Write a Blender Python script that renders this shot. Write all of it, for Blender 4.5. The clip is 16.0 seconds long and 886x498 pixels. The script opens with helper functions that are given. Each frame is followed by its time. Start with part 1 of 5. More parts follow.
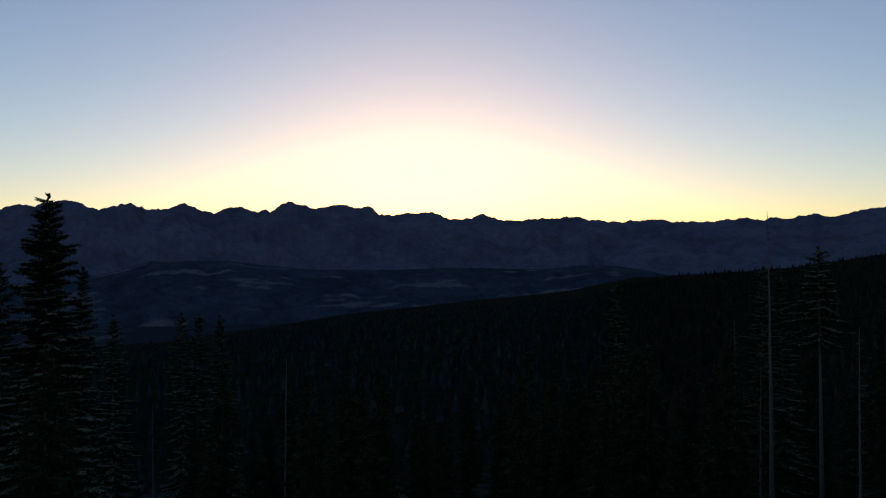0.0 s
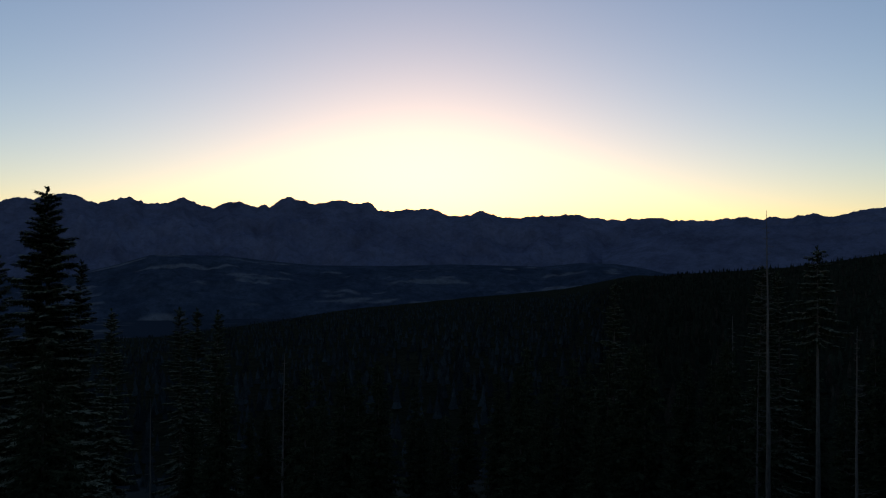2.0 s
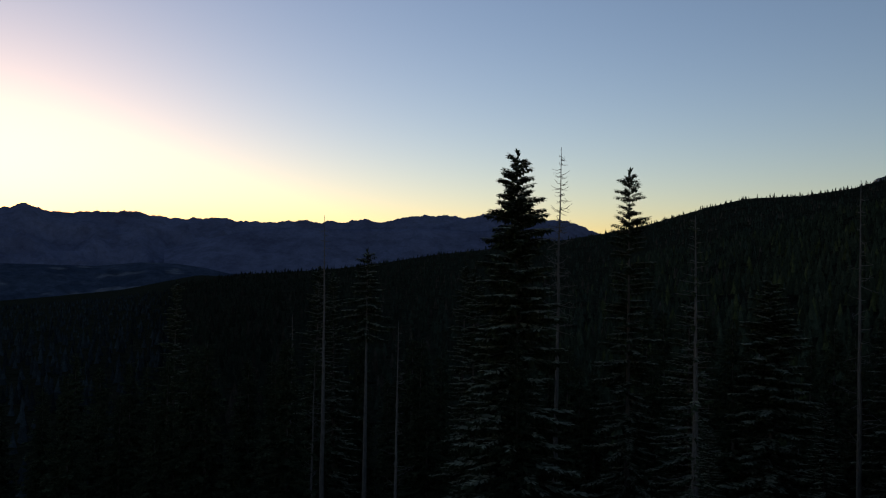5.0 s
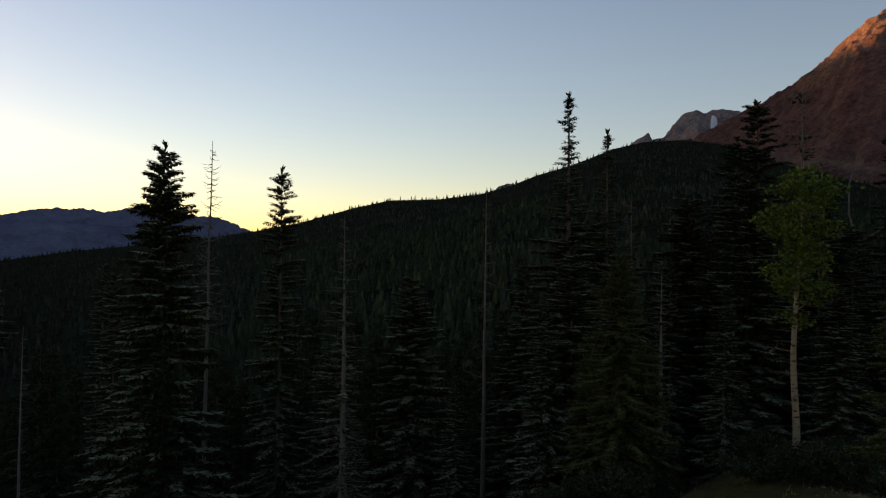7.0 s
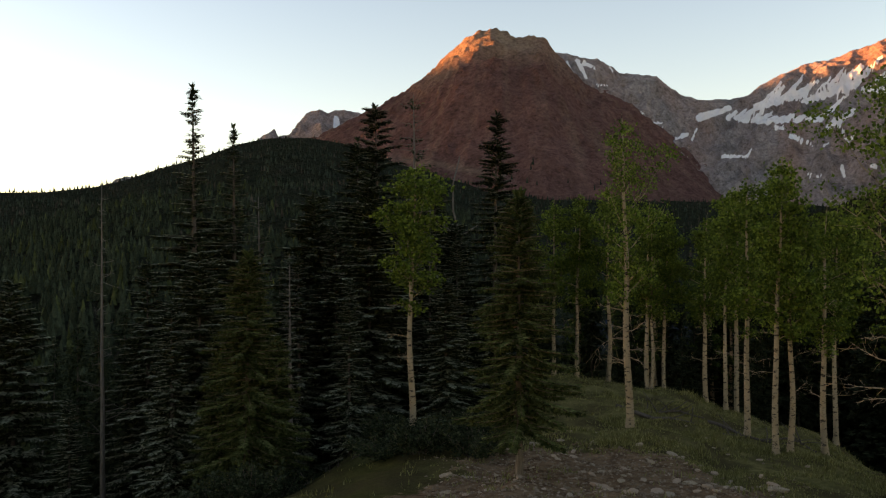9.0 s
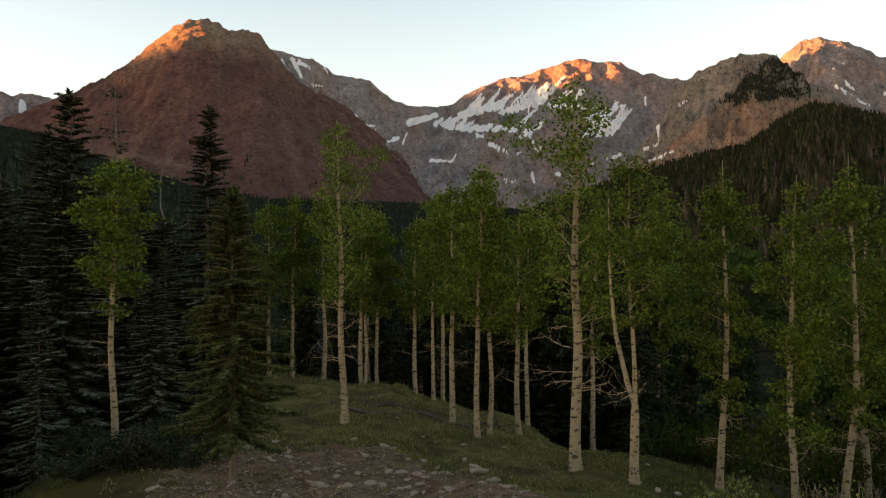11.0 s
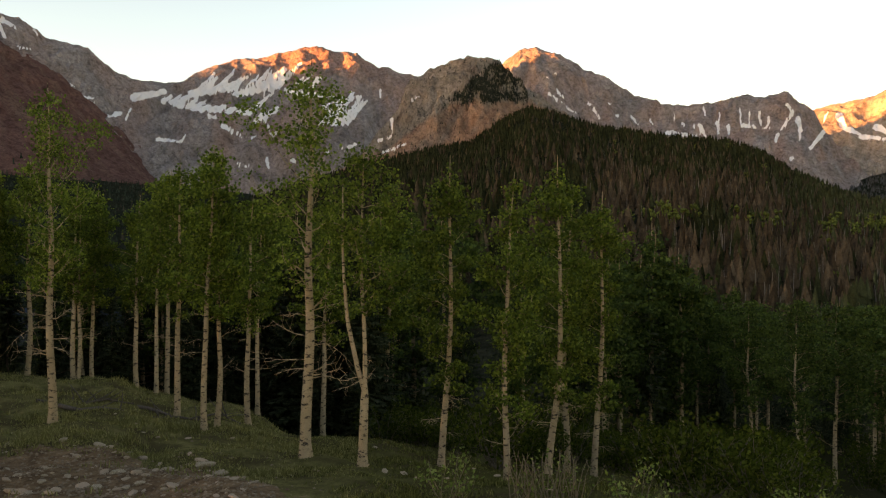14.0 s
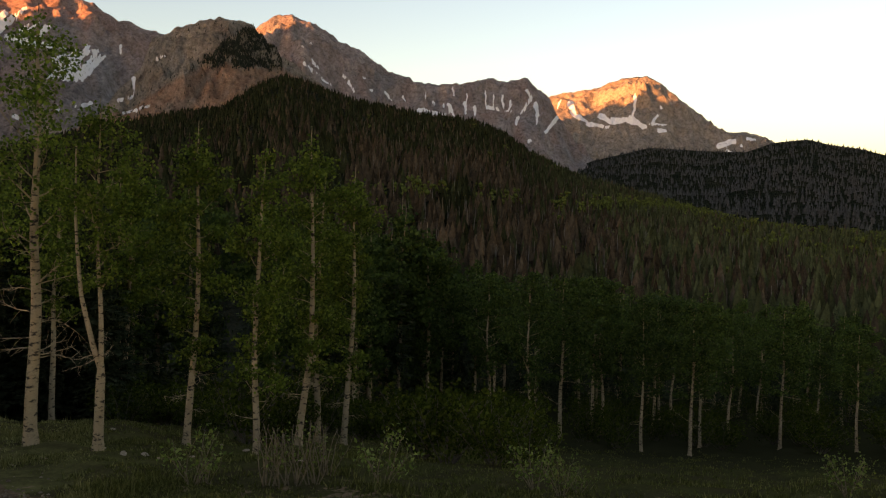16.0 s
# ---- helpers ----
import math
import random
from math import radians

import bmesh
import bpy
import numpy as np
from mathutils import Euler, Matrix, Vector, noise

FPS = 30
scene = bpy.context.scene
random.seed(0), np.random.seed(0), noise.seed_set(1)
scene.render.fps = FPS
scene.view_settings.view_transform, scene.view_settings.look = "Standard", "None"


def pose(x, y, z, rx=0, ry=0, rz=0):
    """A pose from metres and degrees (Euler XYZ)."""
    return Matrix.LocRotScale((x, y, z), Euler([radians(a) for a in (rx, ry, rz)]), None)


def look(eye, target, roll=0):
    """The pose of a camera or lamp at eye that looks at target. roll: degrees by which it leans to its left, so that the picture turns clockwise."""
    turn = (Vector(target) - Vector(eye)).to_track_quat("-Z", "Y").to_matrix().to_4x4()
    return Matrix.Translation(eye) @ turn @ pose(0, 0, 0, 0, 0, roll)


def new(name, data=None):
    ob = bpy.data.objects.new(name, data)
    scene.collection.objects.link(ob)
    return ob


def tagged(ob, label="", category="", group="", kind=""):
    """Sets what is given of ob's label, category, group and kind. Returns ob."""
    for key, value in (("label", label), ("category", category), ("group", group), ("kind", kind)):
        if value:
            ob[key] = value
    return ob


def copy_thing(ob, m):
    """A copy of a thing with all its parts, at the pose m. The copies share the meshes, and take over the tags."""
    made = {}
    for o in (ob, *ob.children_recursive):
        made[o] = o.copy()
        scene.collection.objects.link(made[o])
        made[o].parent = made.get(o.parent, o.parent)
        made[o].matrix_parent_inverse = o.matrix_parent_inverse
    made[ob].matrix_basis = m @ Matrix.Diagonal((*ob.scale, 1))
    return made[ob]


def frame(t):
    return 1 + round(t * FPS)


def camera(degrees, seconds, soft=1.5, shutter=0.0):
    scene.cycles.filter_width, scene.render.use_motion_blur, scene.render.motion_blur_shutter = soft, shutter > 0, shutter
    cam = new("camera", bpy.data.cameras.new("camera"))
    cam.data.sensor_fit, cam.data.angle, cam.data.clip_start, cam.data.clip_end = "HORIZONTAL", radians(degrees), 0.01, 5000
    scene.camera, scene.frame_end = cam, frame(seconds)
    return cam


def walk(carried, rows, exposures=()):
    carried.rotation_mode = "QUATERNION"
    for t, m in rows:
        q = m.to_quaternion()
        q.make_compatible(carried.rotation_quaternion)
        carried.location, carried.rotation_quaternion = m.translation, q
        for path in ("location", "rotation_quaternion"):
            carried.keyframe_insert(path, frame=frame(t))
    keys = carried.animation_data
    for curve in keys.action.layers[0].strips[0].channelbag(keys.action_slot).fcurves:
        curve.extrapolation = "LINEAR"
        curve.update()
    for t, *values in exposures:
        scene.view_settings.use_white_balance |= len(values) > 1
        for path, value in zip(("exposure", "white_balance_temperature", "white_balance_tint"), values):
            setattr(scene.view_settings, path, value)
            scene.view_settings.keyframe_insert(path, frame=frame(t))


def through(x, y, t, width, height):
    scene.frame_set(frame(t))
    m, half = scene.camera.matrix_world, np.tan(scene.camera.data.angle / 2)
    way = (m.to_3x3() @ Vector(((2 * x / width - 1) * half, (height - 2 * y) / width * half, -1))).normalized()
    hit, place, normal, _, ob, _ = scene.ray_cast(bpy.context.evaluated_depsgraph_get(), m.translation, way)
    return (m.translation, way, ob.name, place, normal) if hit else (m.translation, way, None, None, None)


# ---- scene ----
# ---------- camera and walk: a hand-held turn on the spot ----------
cam = camera(57.28, 16.0, soft=1.2)

# seconds, heading (left positive), tilt, lean
TURN = [
    (0.0, 52.69, 0.92, 0.20), (0.5, 52.77, 0.92, 0.20), (1.0, 52.94, 0.80, 0.06), (1.5, 52.89, 0.79, -0.14),
    (2.0, 52.62, 0.68, -0.30), (2.5, 51.79, 0.62, -0.27), (3.0, 50.05, 0.19, -0.14), (3.5, 45.63, -0.27, -0.41),
    (4.0, 40.77, 0.12, -0.01), (4.5, 33.74, 0.66, 0.24), (5.0, 22.54, 1.01, -0.91), (5.2, 17.93, 0.87, -1.11),
    (6.2, 4.6, 1.0, -0.8), (7.3, -4.35, 1.26, -0.48), (7.5, -6.48, 1.20, -0.04), (8.0, -13.72, 1.47, 0.51),
    (8.5, -21.03, 1.54, 0.50), (9.0, -27.51, 0.98, 0.57), (9.5, -33.09, 0.85, 0.76), (10.0, -38.15, 0.89, 0.17),
    (10.2, -40.98, 0.92, 0.67), (11.2, -48.4, 0.6, 0.8), (12.3, -54.94, 0.30, 0.91), (12.5, -56.16, 0.15, 0.74),
    (13.0, -59.13, -0.15, 0.24), (13.5, -62.65, -0.25, -0.41), (14.0, -66.04, -0.35, -0.10), (14.5, -69.31, -0.60, -0.34),
    (15.0, -73.32, -1.42, -1.20), (15.5, -78.01, -1.94, -1.09), (16.0, -83.38, -2.12, -1.23)]
EXPOSURE = [(0.0, 0.85, 6050, 22), (3.0, 0.85, 6050, 22), (4.5, 0.9, 6150, 24), (5.2, 1.1, 6450, 26), (7.3, 1.85, 7800, 28), (9.0, 2.85, 9200, 27),
            (10.2, 3.05, 9700, 26), (12.4, 3.3, 10600, 25), (14.5, 3.05, 10300, 26), (16.0, 2.55, 9600, 27)]
walk(cam, [(t, pose(0, 0, 0, 90 + p, 0, y) @ pose(0, 0, 0, 0, 0, -r)) for t, y, p, r in TURN], EXPOSURE)

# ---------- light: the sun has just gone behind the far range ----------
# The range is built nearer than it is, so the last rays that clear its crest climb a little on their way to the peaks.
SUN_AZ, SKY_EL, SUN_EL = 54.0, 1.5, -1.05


def heading(az):
    """Unit vector on the plan at an angle to the left of straight ahead."""
    return Vector((-math.sin(radians(az)), math.cos(radians(az)), 0))


world = bpy.data.worlds.new("evening_sky")
scene.world = world
world.use_nodes = True
wn = world.node_tree
wn.nodes.clear()
sky = wn.nodes.new("ShaderNodeTexSky")
sky.sky_type = "NISHITA"
sky.sun_disc = False
sky.sun_elevation = radians(SKY_EL)
sky.sun_rotation = radians(-SUN_AZ)
sky.altitude = 1500
sky.air_density, sky.dust_density, sky.ozone_density = 1.0, 1.0, 1.7
back = wn.nodes.new("ShaderNodeBackground")
back.inputs["Strength"].default_value = 0.15
wout = wn.nodes.new("ShaderNodeOutputWorld")
wn.links.new(sky.outputs[0], back.inputs["Color"])
wn.links.new(back.outputs[0], wout.inputs["Surface"])

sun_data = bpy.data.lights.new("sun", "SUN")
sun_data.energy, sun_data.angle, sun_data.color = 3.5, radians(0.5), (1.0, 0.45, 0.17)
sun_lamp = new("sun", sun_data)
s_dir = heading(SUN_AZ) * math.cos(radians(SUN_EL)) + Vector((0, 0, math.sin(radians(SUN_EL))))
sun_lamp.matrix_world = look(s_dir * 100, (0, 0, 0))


# ---------- materials ----------
def material(name, rough=0.95, spec=0.0):
    m = bpy.data.materials.new(name)
    m.use_nodes = True
    b = m.node_tree.nodes["Principled BSDF"]
    b.inputs["Roughness"].default_value = rough
    b.inputs["Specular IOR Level"].default_value = spec
    return m, m.node_tree, b


def node(tree, kind, **kw):
    n = tree.nodes.new(kind)
    for k, v in kw.items():
        n.inputs[k].default_value = v
    return n


def coords(tree, scale=(1, 1, 1), which="Object"):
    tc = tree.nodes.new("ShaderNodeTexCoord")
    mp = tree.nodes.new("ShaderNodeMapping")
    mp.inputs["Scale"].default_value = scale
    tree.links.new(tc.outputs[which], mp.inputs["Vector"])
    return mp.outputs[0]


def noise_tex(tree, vec, scale, detail=4, rough=0.55):
    n = node(tree, "ShaderNodeTexNoise", Scale=scale, Detail=detail, Roughness=rough)
    tree.links.new(vec, n.inputs["Vector"])
    return n.outputs["Fac"]


def ramp(tree, fac, stops):
    r = tree.nodes.new("ShaderNodeValToRGB")
    e = r.color_ramp.elements
    while len(e) < len(stops):
        e.new(0.5)
    for el, (p, c) in zip(e, stops):
        el.position, el.color = p, (*c, 1) if len(c) == 3 else c
    tree.links.new(fac, r.inputs["Fac"])
    return r.outputs["Color"]


def mix(tree, fac, a, b, blend="MIX"):
    n = tree.nodes.new("ShaderNodeMix")
    n.data_type, n.blend_type = "RGBA", blend
    for sock, val in ((n.inputs[0], fac), (n.inputs[6], a), (n.inputs[7], b)):
        if isinstance(val, bpy.types.NodeSocket):
            tree.links.new(val, sock)
        elif isinstance(val, (int, float)):
            sock.default_value = val
        else:
            sock.default_value = (*val, 1)
    return n.outputs[2]


def bump(tree, bsdf, fac, strength=0.4, distance=0.05):
    n = node(tree, "ShaderNodeBump", Strength=strength, Distance=distance)
    tree.links.new(fac, n.inputs["Height"])
    tree.links.new(n.outputs[0], bsdf.inputs["Normal"])


def attribute(tree, name):
    a = tree.nodes.new("ShaderNodeAttribute")
    a.attribute_name = name
    return a


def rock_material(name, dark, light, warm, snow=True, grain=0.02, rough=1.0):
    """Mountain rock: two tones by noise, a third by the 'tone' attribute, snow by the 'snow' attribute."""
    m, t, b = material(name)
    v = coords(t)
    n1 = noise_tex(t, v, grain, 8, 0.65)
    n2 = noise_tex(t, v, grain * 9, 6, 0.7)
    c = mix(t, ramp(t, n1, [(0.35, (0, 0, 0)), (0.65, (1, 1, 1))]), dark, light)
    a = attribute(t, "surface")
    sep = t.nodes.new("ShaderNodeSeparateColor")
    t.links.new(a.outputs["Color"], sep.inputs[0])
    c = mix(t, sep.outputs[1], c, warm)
    n3 = noise_tex(t, coords(t, (1, 1, 0.22)), grain * 3.2, 6, 0.7)
    mul = mix(t, 1.0, c, ramp(t, n2, [(0.30, (1 - 0.62 * rough,) * 3), (0.55, (1 - 0.05 * rough,) * 3), (0.75, (1.0, 1.0, 1.0))]), "MULTIPLY")
    mul = mix(t, 0.45, mul, ramp(t, n3, [(0.36, (0.4, 0.38, 0.38)), (0.55, (1, 1, 1))]), "MULTIPLY")
    n4 = noise_tex(t, v, grain * 26, 5, 0.75)
    mul = mix(t, 1.0, mul, ramp(t, n4, [(0.34, (1 - 0.4 * rough,) * 3), (0.62, (1.0, 1.0, 1.0))]), "MULTIPLY")
    if snow:
        add = t.nodes.new("ShaderNodeMath")
        add.operation = "MULTIPLY_ADD"
        t.links.new(n2, add.inputs[0])
        add.inputs[1].default_value = 0.5
        t.links.new(sep.outputs[0], add.inputs[2])
        mask = ramp(t, add.outputs[0], [(0.68, (0, 0, 0)), (0.78, (1, 1, 1))])
        mul = mix(t, mask, mul, (0.88, 0.85, 0.84))
    t.links.new(mul, b.inputs["Base Color"])
    bump(t, b, n2, rough, 6.0)
    return m


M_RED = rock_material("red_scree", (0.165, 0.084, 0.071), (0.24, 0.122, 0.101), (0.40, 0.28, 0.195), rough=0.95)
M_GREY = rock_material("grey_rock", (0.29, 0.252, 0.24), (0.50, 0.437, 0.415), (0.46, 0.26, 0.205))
M_TAN = rock_material("tan_rock", (0.27, 0.225, 0.187), (0.45, 0.378, 0.31), (0.49, 0.275, 0.185))
M_GOLD = rock_material("ochre_rock", (0.31, 0.265, 0.225), (0.48, 0.41, 0.345), (0.38, 0.28, 0.22), grain=0.012)
# Far range and valley hills: distance haze is put into the colour as blue.
M_FAR_HAZE = rock_material("far_range_rock_with_haze", (0.09, 0.10, 0.155), (0.125, 0.14, 0.21), (0.10, 0.11, 0.14), snow=False, grain=0.004, rough=0.35)
M_MESA_HAZE = rock_material("valley_hills_with_haze", (0.034, 0.048, 0.074), (0.060, 0.078, 0.112), (0.15, 0.16, 0.18), snow=False, grain=0.006, rough=0.5)
M_HILL = rock_material("forest_floor_slope", (0.026, 0.033, 0.022), (0.045, 0.048, 0.033), (0.16, 0.10, 0.07), snow=False, grain=0.03)


def ground_material():
    m, t, b = material("grass_and_dirt", 0.95)
    v = coords(t)
    big, mid, fine = noise_tex(t, v, 0.7, 6, 0.62), noise_tex(t, v, 3.0, 6, 0.65), noise_tex(t, v, 22.0, 4, 0.7)
    grass = mix(t, ramp(t, mid, [(0.3, (0, 0, 0)), (0.7, (1, 1, 1))]), (0.04, 0.043, 0.014), (0.095, 0.09, 0.032))
    dry = mix(t, ramp(t, mid, [(0.3, (0, 0, 0)), (0.7, (1, 1, 1))]), (0.085, 0.082, 0.03), (0.21, 0.18, 0.075))
    a = attribute(t, "surface")
    grass = mix(t, a.outputs["Alpha"], grass, dry)
    grass = mix(t, ramp(t, big, [(0.40, (0, 0, 0)), (0.60, (0.85, 0.85, 0.85))]), grass, (0.058, 0.046, 0.024))
    dirt = mix(t, ramp(t, mid, [(0.35, (0, 0, 0)), (0.65, (1, 1, 1))]), (0.09, 0.056, 0.034), (0.24, 0.155, 0.095))
    sep = t.nodes.new("ShaderNodeSeparateColor")
    t.links.new(a.outputs["Color"], sep.inputs[0])
    add = t.nodes.new("ShaderNodeMath")
    add.operation = "MULTIPLY_ADD"
    t.links.new(mid, add.inputs[0])
    add.inputs[1].default_value = 1.3
    t.links.new(sep.outputs[0], add.inputs[2])
    c = mix(t, ramp(t, add.outputs[0], [(0.92, (0, 0, 0)), (1.0, (1, 1, 1))]), grass, dirt)
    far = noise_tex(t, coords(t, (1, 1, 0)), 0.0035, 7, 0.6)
    # Valley ground: haze blue put into the base colour, meadow patches paler.
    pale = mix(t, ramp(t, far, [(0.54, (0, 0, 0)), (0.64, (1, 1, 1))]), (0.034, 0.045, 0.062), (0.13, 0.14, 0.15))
    # Dark forest floor, with the wood's shade put into its colour.
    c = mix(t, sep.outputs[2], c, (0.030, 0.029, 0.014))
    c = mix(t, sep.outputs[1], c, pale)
    c = mix(t, 1.0, c, ramp(t, fine, [(0.25, (0.55, 0.55, 0.55)), (0.75, (1, 1, 1))]), "MULTIPLY")
    t.links.new(c, b.inputs["Base Color"])
    bump(t, b, fine, 0.7, 0.04)
    return m


def leaf_material(name, a, b_, c_, through=0.35, sheen=0.0):
    """Leaves or needles: colour by island, a little light passing through."""
    m, t, b = material(name, 0.7, sheen)
    geo = t.nodes.new("ShaderNodeNewGeometry")
    info = t.nodes.new("ShaderNodeObjectInfo")
    col = ramp(t, geo.outputs["Random Per Island"], [(0.0, a), (0.55, b_), (1.0, c_)])
    hsv = t.nodes.new("ShaderNodeHueSaturation")
    mr = t.nodes.new("ShaderNodeMapRange")
    mr.inputs["To Min"].default_value, mr.inputs["To Max"].default_value = 0.8, 1.2
    t.links.new(info.outputs["Random"], mr.inputs["Value"])
    t.links.new(mr.outputs[0], hsv.inputs["Value"])
    t.links.new(col, hsv.inputs["Color"])
    t.links.new(hsv.outputs[0], b.inputs["Base Color"])
    tr = t.nodes.new("ShaderNodeBsdfTranslucent")
    t.links.new(hsv.outputs[0], tr.inputs["Color"])
    mx = t.nodes.new("ShaderNodeMixShader")
    mx.inputs[0].default_value = through
    t.links.new(b.outputs[0], mx.inputs[1])
    t.links.new(tr.outputs[0], mx.inputs[2])
    t.links.new(mx.outputs[0], t.nodes["Material Output"].inputs["Surface"])
    return m


def aspen_bark():
    m, t, b = material("aspen_bark", 0.75)
    v = coords(t)
    base = mix(t, noise_tex(t, v, 1.3, 4), (0.23, 0.165, 0.10), (0.42, 0.32, 0.21))
    bars = noise_tex(t, coords(t, (3.2, 3.2, 7.5)), 1.5, 4, 0.65)
    c = mix(t, ramp(t, bars, [(0.53, (0, 0, 0)), (0.62, (1, 1, 1))]), base, (0.045, 0.038, 0.03))
    grain = noise_tex(t, coords(t, (12, 12, 40)), 2.0, 3)
    c = mix(t, 1.0, c, ramp(t, grain, [(0.25, (0.7, 0.7, 0.7)), (0.7, (1, 1, 1))]), "MULTIPLY")
    t.links.new(c, b.inputs["Base Color"])
    bump(t, b, bars, 0.5, 0.02)
    return m


def wood(name, a, b_, stretch=(14, 14, 2.0)):
    m, t, b = material(name, 0.85)
    n = noise_tex(t, coords(t, stretch), 2.0, 5, 0.65)
    t.links.new(mix(t, ramp(t, n, [(0.3, (0, 0, 0)), (0.7, (1, 1, 1))]), a, b_), b.inputs["Base Color"])
    bump(t, b, n, 0.6, 0.02)
    return m


def stone_material():
    m, t, b = material("pale_stone", 0.9)
    v = coords(t)
    n = noise_tex(t, v, 5.0, 6, 0.65)
    info = t.nodes.new("ShaderNodeObjectInfo")
    c = mix(t, ramp(t, n, [(0.3, (0, 0, 0)), (0.7, (1, 1, 1))]), (0.14, 0.11, 0.08), (0.36, 0.30, 0.225))
    c = mix(t, info.outputs["Random"], c, (0.30, 0.22, 0.165))
    t.links.new(c, b.inputs["Base Color"])
    bump(t, b, n, 0.6, 0.03)
    return m


def tinted(name, rough=0.85, through=0.0):
    """Far trees: colour from the 'surface' attribute, broken up by island."""
    m, t, b = material(name, rough)
    a = attribute(t, "surface")
    geo = t.nodes.new("ShaderNodeNewGeometry")
    f = ramp(t, geo.outputs["Random Per Island"], [(0.0, (0.55, 0.55, 0.55)), (1.0, (1, 1, 1))])
    n = noise_tex(t, coords(t), 1.4, 3, 0.7)
    c = mix(t, 1.0, a.outputs["Color"], f, "MULTIPLY")
    c = mix(t, 1.0, c, ramp(t, n, [(0.3, (0.5, 0.5, 0.5)), (0.7, (1, 1, 1))]), "MULTIPLY")
    t.links.new(c, b.inputs["Base Color"])
    return m


M_GROUND = ground_material()
M_ASPEN_LEAF = leaf_material("aspen_leaves", (0.032, 0.055, 0.007), (0.075, 0.111, 0.014), (0.16, 0.20, 0.035), 0.4, 0.12)
# Darker copy of the aspen leaves: the far grove's shade put into colour.
M_ASPEN_SHADED = leaf_material("shaded_aspen_leaves", (0.018, 0.038, 0.008), (0.042, 0.070, 0.014), (0.085, 0.12, 0.028), 0.3, 0.1)
M_BUSH_LEAF = leaf_material("bush_leaves", (0.014, 0.022, 0.004), (0.032, 0.045, 0.008), (0.066, 0.08, 0.015), 0.3)
M_SHRUB_LEAF = leaf_material("willow_leaves", (0.06, 0.085, 0.018), (0.105, 0.14, 0.032), (0.17, 0.20, 0.06), 0.35, 0.1)
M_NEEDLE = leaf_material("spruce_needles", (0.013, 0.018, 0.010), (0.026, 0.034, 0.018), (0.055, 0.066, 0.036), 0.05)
# Pale needles for the boughs' upper sprays: light from above put into colour.
M_NEEDLE_LIT = leaf_material("lit_spruce_sprays", (0.098, 0.106, 0.074), (0.155, 0.166, 0.116), (0.23, 0.24, 0.17), 0.05)
M_YOUNG_LIT = leaf_material("lit_young_sprays", (0.042, 0.055, 0.018), (0.080, 0.097, 0.034), (0.135, 0.145, 0.06), 0.15)
M_NEEDLE_YOUNG = leaf_material("young_needles", (0.024, 0.034, 0.011), (0.048, 0.060, 0.020), (0.085, 0.092, 0.036), 0.15)
M_GRASS = leaf_material("grass_blades", (0.035, 0.04, 0.010), (0.075, 0.078, 0.022), (0.15, 0.14, 0.055), 0.3)
M_GRASS_DRY = leaf_material("dry_grass_blades", (0.08, 0.08, 0.026), (0.15, 0.142, 0.052), (0.235, 0.21, 0.095), 0.3)
M_BARK_ASPEN = aspen_bark()
M_BARK = wood("conifer_bark", (0.05, 0.04, 0.033), (0.12, 0.10, 0.085))
M_YOUNG_BARK = wood("young_spruce_bark", (0.09, 0.066, 0.045), (0.19, 0.145, 0.105))
M_DEAD = wood("weathered_dead_wood", (0.06, 0.052, 0.045), (0.18, 0.16, 0.14))
M_TWIG = wood("willow_stems", (0.09, 0.07, 0.045), (0.20, 0.155, 0.105))
M_STONE = stone_material()
M_GRAVEL = wood("gravel_mix", (0.07, 0.048, 0.032), (0.24, 0.18, 0.13), (3, 3, 3))
M_TREES = tinted("far_forest")


# ---------- builders ----------
def mesh_from(name, verts, faces, mat, smooth=False):
    me = bpy.data.meshes.new(name)
    me.from_pydata(verts, [], faces)
    me.materials.append(mat)
    if smooth:
        me.polygons.foreach_set("use_smooth", [True] * len(me.polygons))
    me.update()
    return me


def paint(me, colours):
    """One colour per vertex in the 'surface' attribute."""
    a = me.color_attributes.new("surface", "FLOAT_COLOR", "POINT")
    a.data.foreach_set("color", np.asarray(colours, dtype=np.float32).ravel())


def part(name, me, parent, label=""):
    ob = new(name, me)
    ob.parent = parent
    return tagged(ob, label) if label else ob


def at(az, r, z=0.0):
    h = heading(az) * r
    return Vector((h.x, h.y, z))


def smooth(a, b, x):
    x = min(1.0, max(0.0, (x - a) / (b - a)))
    return x * x * (3 - 2 * x)


